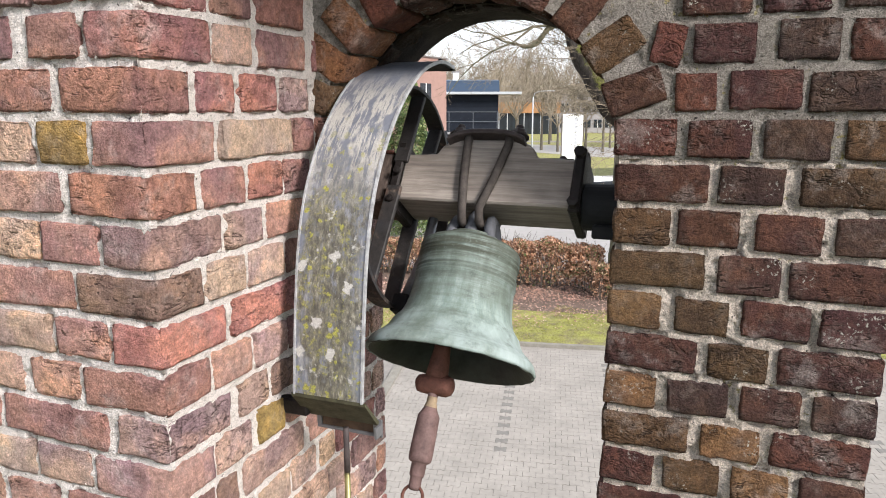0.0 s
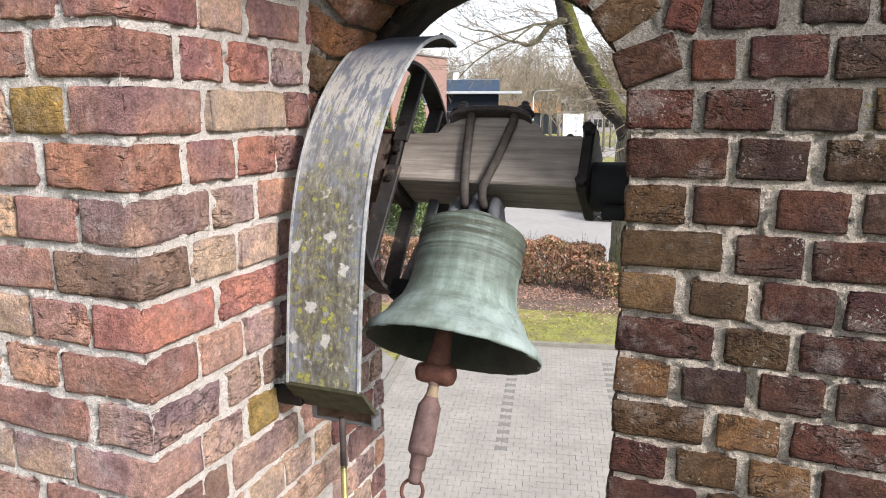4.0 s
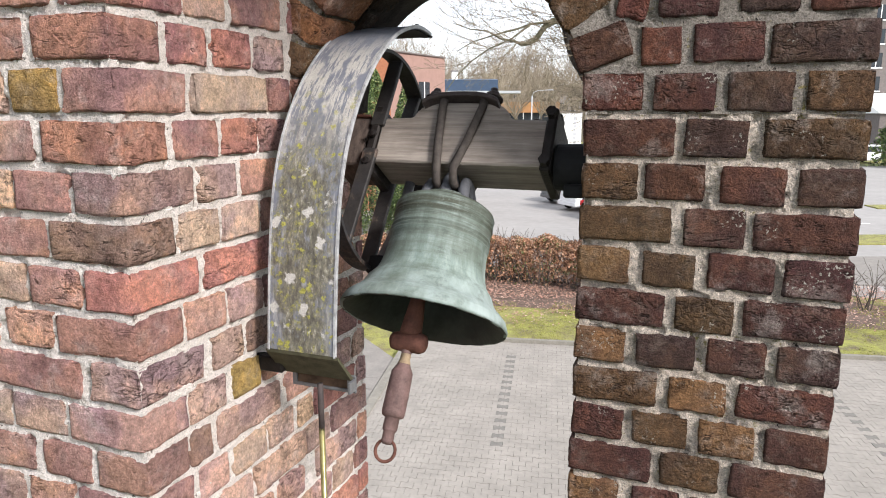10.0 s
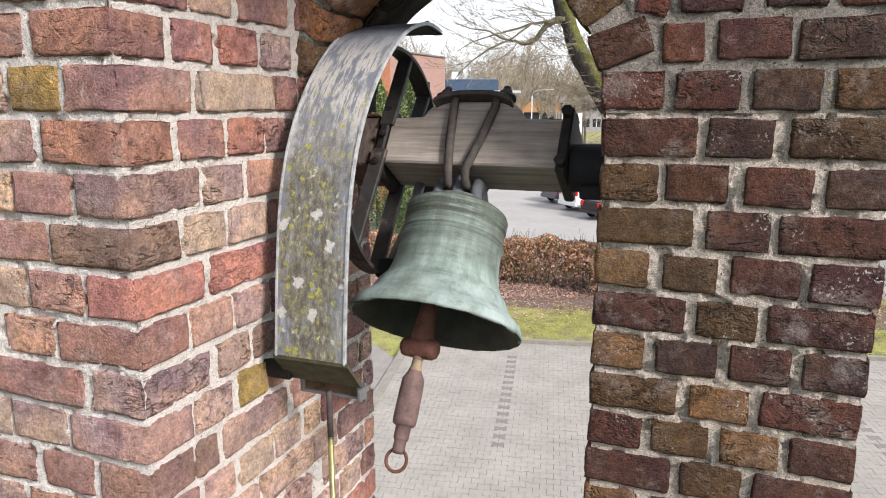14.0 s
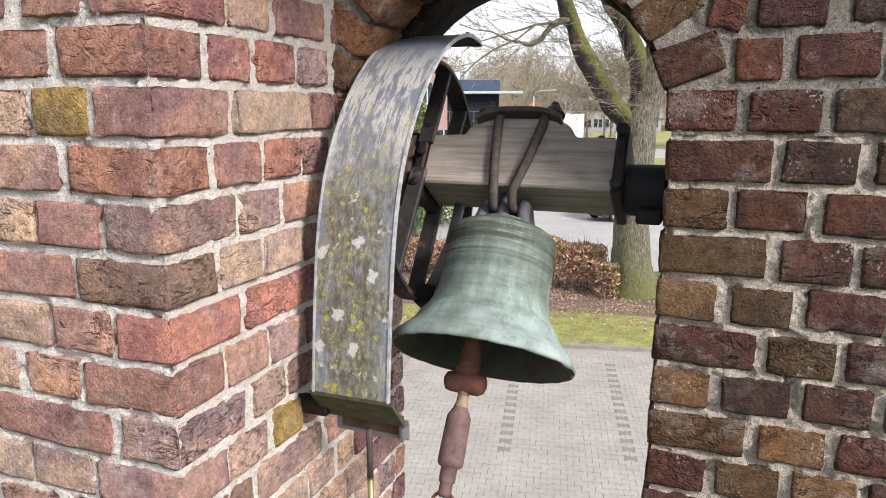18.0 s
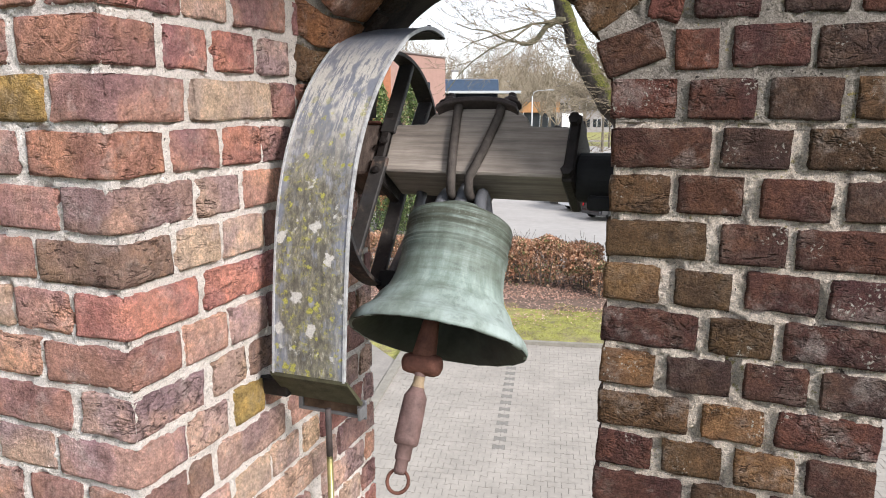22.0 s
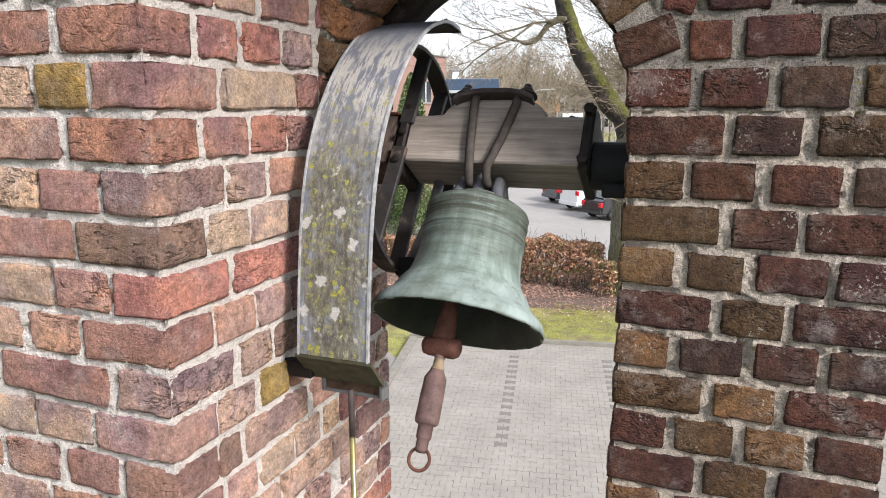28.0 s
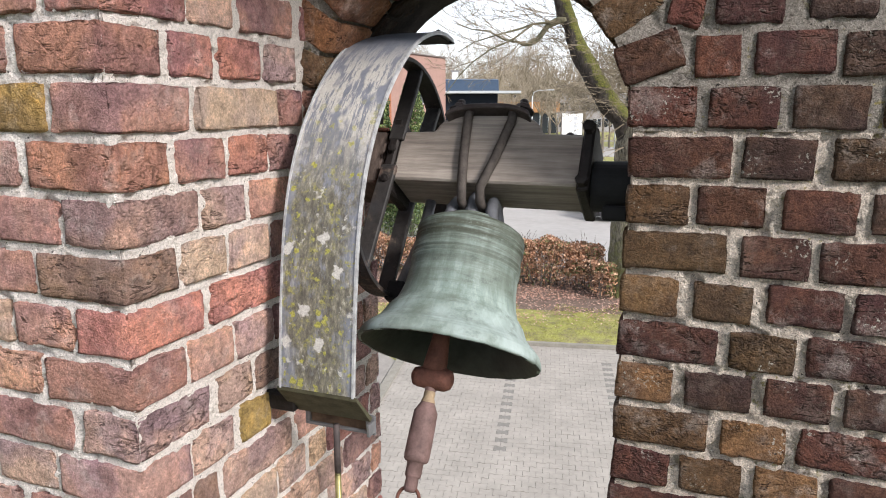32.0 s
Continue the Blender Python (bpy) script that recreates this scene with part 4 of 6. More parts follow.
OUT = paver_outline()
paver_mesh = bpy.data.meshes.new("paver")
nv = len(OUT)
paver_mesh.from_pydata([(a, b, 0.0) for a, b in OUT] + [(a, b, -0.03) for a, b in OUT], [], [tuple(range(nv))] + [(k, nv + k, nv + (k + 1) % nv, (k + 1) % nv) for k in range(nv)])
paver_mesh.materials.append(M_PAVER)
dark_mesh = paver_mesh.copy()
dark_mesh.materials.clear()
dark_mesh.materials.append(M_PAVER_DARK)
prng = random.Random(3)
pv, pf, pm = [], [], []
count = 0
for i in range(int(8.6 / PAV_V)):
    b0 = -(i + 1) * PAV_V
    for j in range(-1, 62):
        a0 = 0.117 + j * PAV_U - (0.5 * PAV_U if i % 2 else 0.0)
        if a0 < -0.10:
            continue
        dark = i % 2 == 0 and -5.6 < b0 < -0.8 and any(abs(a0 + 0.1 - l) < 0.106 for l in BAY_LINES)
        z = prng.uniform(-0.003, 0.003)
        if 1.6 < a0 < 3.5 and b0 < -2.9 and count < 295:
            ob = new("paver", dark_mesh if dark else paver_mesh)
            ob.parent = bed
            ob.matrix_basis = g_pose(*pave(a0, b0), z, PAVE_TURN)
            count += 1
            continue
        base = len(pv)
        tilt = prng.uniform(-0.02, 0.02)
        for dz in (0.0, -0.03):
            for a, b in OUT:
                q = gp(*pave(a0 + a, b0 + b), z + dz + tilt * (a - 0.1))
                pv.append(tuple(q))
        pf.append(tuple(range(base, base + nv)))
        pf.extend((base + k, base + nv + k, base + nv + (k + 1) % nv, base + (k + 1) % nv) for k in range(nv))
        pm.extend([1 if dark else 0] * (nv + 1))
me = bpy.data.meshes.new("pavers")
me.from_pydata(pv, [], pf)
me.materials.append(M_PAVER)
me.materials.append(M_PAVER_DARK)
me.polygons.foreach_set("material_index", pm)
rest = new("pavers", me)
rest.parent = bed
tagged(rest, kind="stuff")


# ---- trees, hedge, shrubs and grass ----
M_BARK = simple("grey_bark", (0.11, 0.095, 0.075), 0.95, 0.0, 0.4, 7.0, 1.0, 0.03, (1, 1, 0.25), dark=0.7)
M_TWIG = simple("pale_twigs", (0.215, 0.180, 0.135), 0.95, 0.0, 0.3, 2.0, 0.0)
M_BRANCH = simple("grey_green_branch", (0.115, 0.105, 0.070), 0.95, 0.0, 0.5, 9.0, 0.6, 0.01)
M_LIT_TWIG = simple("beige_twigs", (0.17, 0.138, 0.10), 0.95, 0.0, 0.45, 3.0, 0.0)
M_TWIG_DARK = simple("dark_twigs", (0.09, 0.073, 0.06), 0.95, 0.0, 0.3, 2.0, 0.0)
M_WOOD_FAR = simple("far_twigs", (0.25, 0.205, 0.158), 0.95, 0.0, 0.3, 0.2, 0.0)


def build_mossbark(nt, bsdf):
    """Dark furrowed bark, moss on the upper and weather side."""
    v = coords(nt, (1, 1, 0.3))
    n1, n2, n3 = noise_tex(nt, v, 8.0, 8, 0.75), noise_tex(nt, coords(nt), 4.5, 8, 0.78), noise_tex(nt, coords(nt), 30.0, 6, 0.7)
    c = ramp(nt, n1, [(0.32, (0.008, 0.006, 0.006)), (0.5, (0.028, 0.021, 0.018)), (0.68, (0.085, 0.070, 0.060))])
    g = nt.nodes.new("ShaderNodeNewGeometry")
    dot = nt.nodes.new("ShaderNodeVectorMath")
    dot.operation = "DOT_PRODUCT"
    dot.inputs[1].default_value = (0.86, -0.10, 0.50)
    nt.links.new(g.outputs["Normal"], dot.inputs[0])
    total = nt.nodes.new("ShaderNodeMath")
    total.operation = "ADD"
    nt.links.new(between(nt, dot.outputs["Value"], -1.0, 1.0, -0.42, 0.34), total.inputs[0])
    nt.links.new(n2, total.inputs[1])
    c = mix(nt, ramp(nt, total.outputs[0], [(0.53, 0.0), (0.64, 0.95)]), c, ramp(nt, n3, [(0.34, (0.022, 0.023, 0.005)), (0.5, (0.078, 0.080, 0.014)), (0.68, (0.205, 0.195, 0.036))]))
    nt.links.new(c, bsdf.inputs["Base Color"])
    bsdf.inputs["Roughness"].default_value = 0.95
    bump(nt, bsdf, mix(nt, 0.3, n1, n3), 1.0, 0.05)


def build_trunkbark(nt, bsdf):
    """Grey furrowed bark, green with moss round the foot."""
    v = coords(nt, (1, 1, 0.22))
    n1, n2, n3 = noise_tex(nt, v, 24.0, 8, 0.75), noise_tex(nt, coords(nt), 5.0, 8, 0.8), noise_tex(nt, coords(nt), 26.0, 6, 0.7)
    c = ramp(nt, n1, [(0.38, (0.018, 0.015, 0.011)), (0.48, (0.085, 0.073, 0.054)), (0.60, (0.190, 0.170, 0.130))])
    sep = nt.nodes.new("ShaderNodeSeparateXYZ")
    nt.links.new(coords(nt), sep.inputs[0])
    foot = nt.nodes.new("ShaderNodeMath")
    foot.operation = "ADD"
    nt.links.new(between(nt, sep.outputs[2], 0.0, 4.2, 0.20, -0.20), foot.inputs[0])
    nt.links.new(n2, foot.inputs[1])
    c = mix(nt, ramp(nt, foot.outputs[0], [(0.47, 0.0), (0.70, 0.85)]), c, ramp(nt, n3, [(0.35, (0.035, 0.038, 0.010)), (0.65, (0.150, 0.150, 0.030))]))
    nt.links.new(c, bsdf.inputs["Base Color"])
    bsdf.inputs["Roughness"].default_value = 0.95
    bump(nt, bsdf, n1, 1.0, 0.06)


M_TRUNKBARK = mat("furrowed_bark", build_trunkbark)
M_MOSSBARK = mat("mossy_bark", build_mossbark)


def leaf_material(name, colors, rough=0.7):
    def build(nt, bsdf):
        g = nt.nodes.new("ShaderNodeNewGeometry")
        stops = [((k + 0.5) / len(colors), c) for k, c in enumerate(colors)]
        c = ramp(nt, g.outputs["Random Per Island"], stops)
        nt.links.new(c, bsdf.inputs["Base Color"])
        bsdf.inputs["Roughness"].default_value = rough
    return mat(name, build)


M_BEECH = leaf_material("dry_beech_leaves", [(0.150, 0.068, 0.036), (0.34, 0.160, 0.088), (0.44, 0.245, 0.145), (0.23, 0.098, 0.053), (0.50, 0.33, 0.22)])
M_FALLEN = leaf_material("fallen_leaves", [(0.20, 0.105, 0.078), (0.42, 0.235, 0.175), (0.29, 0.15, 0.11), (0.50, 0.35, 0.28)])
M_EVERGREEN = leaf_material("evergreen_leaves", [(0.025, 0.050, 0.014), (0.065, 0.110, 0.026), (0.130, 0.180, 0.045), (0.035, 0.068, 0.020), (0.22, 0.25, 0.09)], 0.5)
M_GREENISH = leaf_material("hedge_green", [(0.070, 0.086, 0.023), (0.125, 0.133, 0.039), (0.172, 0.140, 0.062)])
M_BLADE = leaf_material("grass_blades", [(0.150, 0.150, 0.030), (0.235, 0.235, 0.045), (0.20, 0.185, 0.06), (0.29, 0.265, 0.085)], 0.9)


class Mesh:
    """Gathers many small shapes into one mesh."""
    def __init__(self):
        self.v, self.f = [], []

    def stick(self, p0, p1, r0, r1, sides=4):
        d = (p1 - p0)
        if d.length < 1e-6:
            return
        d = d.normalized()
        a = d.orthogonal().normalized()
        b = d.cross(a)
        base = len(self.v)
        for p, r in ((p0, r0), (p1, r1)):
            for k in range(sides):
                t = 2 * math.pi * k / sides
                self.v.append(tuple(p + r * (math.cos(t) * a + math.sin(t) * b)))
        for k in range(sides):
            n = (k + 1) % sides
            self.f.append((base + k, base + n, base + sides + n, base + sides + k))

    def leaf(self, p, size, rnd, flat=0.0):
        d = Vector((rnd.uniform(-1, 1), rnd.uniform(-1, 1), rnd.uniform(-1, 1) * (1 - flat)))
        if d.length < 0.05:
            d = Vector((1, 0, 0))
        d = d.normalized()
        n = Vector((rnd.uniform(-1, 1) * (1 - flat), rnd.uniform(-1, 1) * (1 - flat), rnd.uniform(0.2, 1)))
        s = d.cross(n)
        if s.length < 0.05:
            s = d.orthogonal()
        s = s.normalized() * size * 0.38
        d = d * size * 0.5
        base = len(self.v)
        up = s.cross(d).normalized() * size * 0.12
        self.v += [tuple(p - d), tuple(p + s + up), tuple(p + d), tuple(p - s + up)]
        self.f += [(base, base + 1, base + 2), (base, base + 2, base + 3)]

    def link(self, name, material, parent=None, smooth=False):
        me = bpy.data.meshes.new(name)
        me.from_pydata(self.v, [], self.f)
        me.materials.append(material)
        if smooth:
            me.polygons.foreach_set("use_smooth", [True] * len(me.polygons))
        ob = new(name, me)
        if parent is not None:
            ob.parent = parent
        return ob


def grow(m, rnd, p, d, length, r, level, droop=0.0, twig=0.012, fork=(2, 3), sides=4):
    """A bare limb that bends, tapers and forks."""
    steps = 3 if level > 1 else 2
    for s in range(steps):
        d = (d + Vector((rnd.uniform(-1, 1), rnd.uniform(-1, 1), rnd.uniform(-0.6, 0.8) - droop)) * 0.22).normalized()
        q = p + d * (length / steps)
        r1 = max(twig, r * 0.82)
        m.stick(p, q, r, r1, sides if level > 1 else 3)
        if level > 0 and s < steps - 1:
            side = (d + Vector((rnd.uniform(-1, 1), rnd.uniform(-1, 1), rnd.uniform(-0.3, 0.7))) * 0.9).normalized()
            grow(m, rnd, q, side, length * rnd.uniform(0.5, 0.75), max(twig, r1 * 0.55), level - 1, droop, twig, fork, sides)
        p, r = q, r1
    if level > 0:
        for _ in range(rnd.randint(*fork)):
            side = (d + Vector((rnd.uniform(-1, 1), rnd.uniform(-1, 1), rnd.uniform(-0.4, 0.6))) * 0.65).normalized()
            grow(m, rnd, p, side, length * rnd.uniform(0.6, 0.8), max(twig, r * 0.7), level - 1, droop, twig, fork, sides)


def bare_tree(seed, height, r, material, twig_material, twig=0.02, level=4):
    rnd = random.Random(seed)
    trunk, crown = Mesh(), Mesh()
    p, d = Vector((0, 0, -0.1)), Vector((0, 0, 1))
    top = height * 0.28
    for k in range(4):
        q = p + (d + Vector((rnd.uniform(-1, 1), rnd.uniform(-1, 1), 0)) * 0.05) * (top / 4)
        trunk.stick(p, q, r * (1 - 0.1 * k), r * (0.9 - 0.1 * k), 8)
        p = q
    for k in range(5):
        a = 2 * math.pi * (k + rnd.random() * 0.7) / 5
        side = Vector((math.cos(a) * 0.55, math.sin(a) * 0.55, rnd.uniform(0.6, 1.1))).normalized()
        grow(crown, rnd, p, side, height * 0.20, r * 0.42, level, 0.0, twig)
    grow(crown, rnd, p, Vector((0, 0, 1)), height * 0.24, r * 0.55, level, 0.0, twig)
    th = empty("bare_tree", pose(0, 0, 0), "leafless winter tree with fine pale twigs", "tree", "trees along the far road")
    trunk.link("trunk", material, th, True)
    crown.link("crown", twig_material, th)
    return th


# the far avenue
avenue = [bare_tree(s, h, 0.22, M_BARK, M_TWIG, 0.022, 3) for s, h in ((1, 15.0), (2, 17.0), (3, 14.0))]
spots = [(6.3, 101), (10.1, 103), (12.0, 99), (16.7, 104), (18.1, 98), (3.6, 112), (7.5, 118), (13.2, 121), (21, 108), (24, 99), (-1.5, 118), (0.5, 130), (28, 112), (15, 135), (20, 128), (9.0, 140), (4.5, 146)]
trnd = random.Random(8)
for k, (u, v) in enumerate(spots):
    src = avenue[k % 3]
    m = g_pose(u, v, -0.1, trnd.uniform(0, 360)) @ Matrix.Scale(trnd.uniform(0.85, 1.1), 4)
    if k < 3:
        src.matrix_world = m
    else:
        copy_thing(src, m)
# woods beyond, too many to count
woods = Mesh()
for k in range(120):
    u, v = trnd.uniform(-45, 70), trnd.uniform(195, 255)
    h = trnd.uniform(19, 28) if k % 4 else trnd.uniform(29, 37)
    p = gp(u, v, 0)
    woods.stick(p, p + Vector((0, 0, h * 0.4)), 0.35, 0.25, 4)
    for j in range(7):
        a = trnd.uniform(0, 6.28)
        d = Vector((math.cos(a) * 0.5, math.sin(a) * 0.5, trnd.uniform(0.5, 1.2))).normalized()
        grow(woods, trnd, p + Vector((0, 0, h * trnd.uniform(0.25, 0.42))), d, h * 0.24, 0.12, 3, 0.0, 0.028, (1, 2), 3)
wd = woods.link("far_woods", M_WOOD_FAR)
tagged(wd, "brown leafless woods on the horizon", "woods", kind="stuff")
bm = bmesh.new()
prev = None
for k in range(81):
    u = -70 + k * 2.2
    h = 13.5 + 3.0 * noise.noise(Vector((u * 0.09, 0, 0))) + 2.0 * noise.noise(Vector((u * 0.5, 3, 0)))
    row = (bm.verts.new(gp(u, 262, -1)), bm.verts.new(gp(u, 262, h)))
    if prev:
        bm.faces.new((prev[0], row[0], row[1], prev[1]))
    prev = row
tagged(link("backdrop", bm, simple("distant_wood", (0.27, 0.215, 0.165), 1.0, 0.0, 0.35, 0.5, 0.0)), "hazy brown woods far behind the trees", "backdrop", kind="structure")


# the old mossy tree beside the parking bays
def big_tree():
    th = empty("old_tree", g_pose(0, 0, 0) @ pose(0, 0, 0), "old forked tree with mossy limbs behind the paving", "tree")

    def limb(name, pts, radii, label="", bark=None):
        dense, thick = [], []
        for (p0, r0), (p1, r1) in zip(zip(pts, radii), zip(pts[1:], radii[1:])):
            for k in range(4):
                dense.append(tuple(Vector(p0).lerp(Vector(p1), k / 4)))
                thick.append(r0 + (r1 - r0) * k / 4)
        dense.append(pts[-1])
        thick.append(radii[-1])
        bm = tube([gp(*q) for q in dense], thick, 16)
        for vert in bm.verts:
            vert.co += min(1.0, max(radii) / 0.3) * (0.05 * Vector(noise.noise_vector(vert.co * 1.6)) + 0.03 * Vector(noise.noise_vector(vert.co * 5)))
        ob = part(name, bm, bark or M_MOSSBARK, th, label, smooth=True)
        ob.matrix_parent_inverse = th.matrix_world.inverted()
        return ob
    limb("trunk", [(5.17, 22, -0.15), (5.12, 22, 0.25), (5.03, 22, 0.9), (4.98, 22, 2.1), (4.98, 22, 3.4), (5.0, 22, 4.6), (5.06, 22, 5.3), (5.25, 22, 6.2), (5.5, 22, 7.4), (5.8, 22, 9.0), (6.1, 22, 10.6)], [0.95, 0.76, 0.62, 0.56, 0.54, 0.56, 0.54, 0.46, 0.40, 0.34, 0.26], "grey furrowed trunk, mossy at its foot", M_TRUNKBARK)
    limb("limb", [(4.95, 22, 4.5), (4.60, 21.9, 5.45), (4.20, 21.8, 5.85), (3.80, 21.8, 6.45), (3.52, 21.8, 6.95), (3.25, 21.8, 7.32), (3.06, 21.8, 7.75), (2.93, 21.8, 8.15), (2.72, 21.7, 8.52), (2.60, 21.6, 8.92), (2.3, 21.6, 10.2)], [0.36, 0.35, 0.33, 0.33, 0.30, 0.275, 0.245, 0.225, 0.26, 0.22, 0.16], "leaning limb green with moss")
    limb("limb", [(5.0, 22, 4.6), (5.06, 21.95, 5.6), (5.06, 21.95, 6.4), (4.96, 22.0, 7.1), (4.76, 22.1, 7.65), (4.50, 22.1, 8.2), (4.05, 22.1, 8.85), (3.7, 22.2, 10)], [0.40, 0.36, 0.31, 0.31, 0.30, 0.28, 0.24, 0.18])
    limb("branch", [(2.75, 21.6, 8.36), (2.45, 21.6, 8.27), (2.22, 21.6, 8.14), (2.05, 21.6, 7.92), (1.92, 21.6, 7.74), (1.72, 21.6, 7.65), (1.50, 21.6, 7.63), (1.28, 21.6, 7.72)], [0.12, 0.10, 0.085, 0.075, 0.07, 0.065, 0.055, 0.03], "crooked grey-green side branch", M_BRANCH)
    limb("branch", [(2.6, 21.6, 8.30), (2.2, 21.5, 8.23), (1.8, 21.5, 8.19), (1.40, 21.4, 8.05), (1.03, 21.4, 7.96), (0.55, 21.4, 7.83), (0.05, 21.4, 7.67), (-0.4, 21.4, 7.4)], [0.05, 0.042, 0.036, 0.032, 0.028, 0.022, 0.016, 0.010], "", M_BRANCH)
    limb("branch", [(1.80, 21.5, 8.19), (1.2, 21.3, 7.75), (0.53, 21.2, 7.45), (0.03, 21.1, 7.1), (-0.39, 21.1, 6.69), (-0.82, 21.1, 6.11)], [0.03, 0.027, 0.024, 0.020, 0.014, 0.008], "", M_BRANCH)
    limb("branch", [(1.28, 21.6, 7.70), (0.9, 21.5, 7.78), (0.5, 21.5, 8.0), (0.0, 21.5, 8.05), (-0.6, 21.5, 8.25)], [0.035, 0.03, 0.024, 0.018, 0.008], "", M_BRANCH)
    rnd = random.Random(21)
    tw = Mesh()
    spurs = [(u0 + (u1 - u0) * f, 21.7, z0 + (z1 - z0) * f, rnd.choice((-1, 1, -1)), rnd.uniform(-0.5, 0.7), rnd.uniform(0.5, 1.0)) for u0, z0, u1, z1 in ((2.5, 9.4, 4.2, 5.9), (3.9, 9.4, 5.0, 5.6), (6.1, 10, 5.1, 5)) for f in (0.05, 0.12, 0.2, 0.28, 0.36, 0.44, 0.52, 0.6, 0.68, 0.76, 0.84, 0.92)]
    for u, v, z, du, dz, l in ((2.7, 21.6, 8.4, -1, 0.1, 1.5), (2.3, 21.5, 7.95, -1, 0.6, 1.2), (1.9, 21.4, 7.8, -0.8, -0.5, 1.0), (1.4, 21.3, 7.66, -1, 0.4, 1.3), (1.4, 21.3, 7.66, -0.6, -0.8, 0.9), (0.95, 21.2, 7.78, -1, 0.5, 1.2),
                               (0.5, 21.2, 7.5, -1, 0.3, 1.0), (0.0, 21.1, 7.1, -1, -0.2, 0.8), (3.3, 21.6, 7.3, -1, -0.1, 0.9), (3.7, 21.7, 6.6, -1, -0.3, 0.8), (3.1, 21.6, 7.7, 1, 0.6, 0.8), (4.4, 22, 5.8, -1, -0.3, 0.9), (4.6, 21.6, 5.3, -1, -0.4, 0.9),
                               (4.7, 22.1, 6.9, -0.8, 0.3, 0.9), (4.3, 22.2, 8.2, -0.9, 0.4, 1.0), (4.6, 21.5, 4.6, -1, -0.2, 0.8), (5.4, 21.6, 5.0, -0.7, 0.3, 0.7), (4.6, 21.45, 2.9, -1, 0.3, 0.6), (2.5, 21.6, 8.8, -1, 0.5, 1.4), (2.2, 21.6, 9.6, -1, -0.2, 1.5), *spurs):
        for _ in range(2):
            grow(tw, rnd, gp(u, v, z), (gp(u + du, v + rnd.uniform(-0.4, 0.4), z + dz) - gp(u, v, z)).normalized(), l, 0.014, 3, 0.05, 0.0050, (1, 2), 3)
    ob = tw.link("twig_spray", M_LIT_TWIG, th)
    tagged(ob, kind="stuff")
    ob.matrix_parent_inverse = th.matrix_world.inverted()


big_tree()


# beech hedge with dry leaves, in two lengths, and the sparse stubs of its far end
def hedge(u0, v0, u1, v1, height, thick, leaves, seed, green=0.12):
    rnd = random.Random(seed)
    th = empty("beech_hedge", pose(0, 0, 0), "brown winter beech hedge with dry leaves, above fallen leaves", "hedge")
    stems, dry, fresh = Mesh(), Mesh(), Mesh()
    length = math.hypot(u1 - u0, v1 - v0)
    for _ in range(int(length * 26)):
        f, w = rnd.random(), rnd.uniform(-0.5, 0.5) * thick
        base = gp(u0 + (u1 - u0) * f, v0 + (v1 - v0) * f + w, -0.1)
        grow(stems, rnd, base, Vector((rnd.uniform(-0.3, 0.3), rnd.uniform(-0.3, 0.3), 1)).normalized(), height * rnd.uniform(0.5, 0.7), 0.014, 1, 0.0, 0.005, (1, 2), 3)
    for _ in range(leaves):
        f = rnd.random()
        crest = height * (0.92 + 0.16 * noise.noise(Vector((f * length * 1.3, seed, 0))))
        z = crest * (1 - abs(rnd.gauss(0, 0.42)))
        if z < 0.02:
            continue
        w = rnd.uniform(-0.5, 0.5) * thick * (1.0 if z < crest * 0.8 else 0.75)
        clump = noise.noise(Vector((f * length * 2.2, z * 2.5, seed)))
        if clump < -0.25 and rnd.random() < 0.6:
            continue
        q = gp(u0 + (u1 - u0) * f, v0 + (v1 - v0) * f + w, z - 0.08)
        (fresh if rnd.random() < green and clump > 0 else dry).leaf(q, rnd.uniform(0.05, 0.10), rnd)
    for mesh, nm, mt in ((stems, "stem", M_TWIG_DARK), (dry, "dry_leaves", M_BEECH), (fresh, "green_leaves", M_GREENISH)):
        tagged(mesh.link(nm, mt, th), kind="stuff")


hedge(-0.6, 24.1, 4.3, 22.5, 1.62, 1.3, 27000, 5, 0.24)
hedge(-7.5, 26.4, -0.6, 24.3, 1.35, 1.1, 22000, 6, 0.2)
hedge(3.8, 21.6, 4.5, 21.3, 1.2, 0.7, 2200, 7, 0.45)

# fallen leaves and grass
rnd = random.Random(9)
fallen = Mesh()
for _ in range(20000):
    u = rnd.uniform(-6, 13.5)
    v = rnd.triangular(18.0, 24.5, 22.4) + 0.5 * noise.noise(Vector((u, 0, 0)))
    if noise.noise(Vector((u * 0.9, v * 0.9, 0))) < -0.1 and rnd.random() < 0.6:
        continue
    fallen.leaf(gp(u, v, -0.07 + rnd.uniform(0, 0.03)), rnd.uniform(0.04, 0.085), rnd, 0.8)
tagged(fallen.link("fallen_leaves", M_FALLEN), "brown leaves scattered over the soil and lawn", "leaves", kind="stuff")
blades = Mesh()
for _ in range(34000):
    u, v = rnd.uniform(-7, 13), rnd.uniform(15.2, 20.6)
    if beyond_kerb(u, v) < 0.16:
        continue
    if noise.noise(Vector((u * 0.8, v * 0.8, 5))) < -0.08:
        continue
    blades.leaf(gp(u, v, -0.08 + rnd.uniform(0, 0.03)), rnd.uniform(0.02, 0.05), rnd, 0.1)
tagged(blades.link("grass_tufts", M_BLADE), "short mossy grass beside the kerb", "grass", kind="stuff")


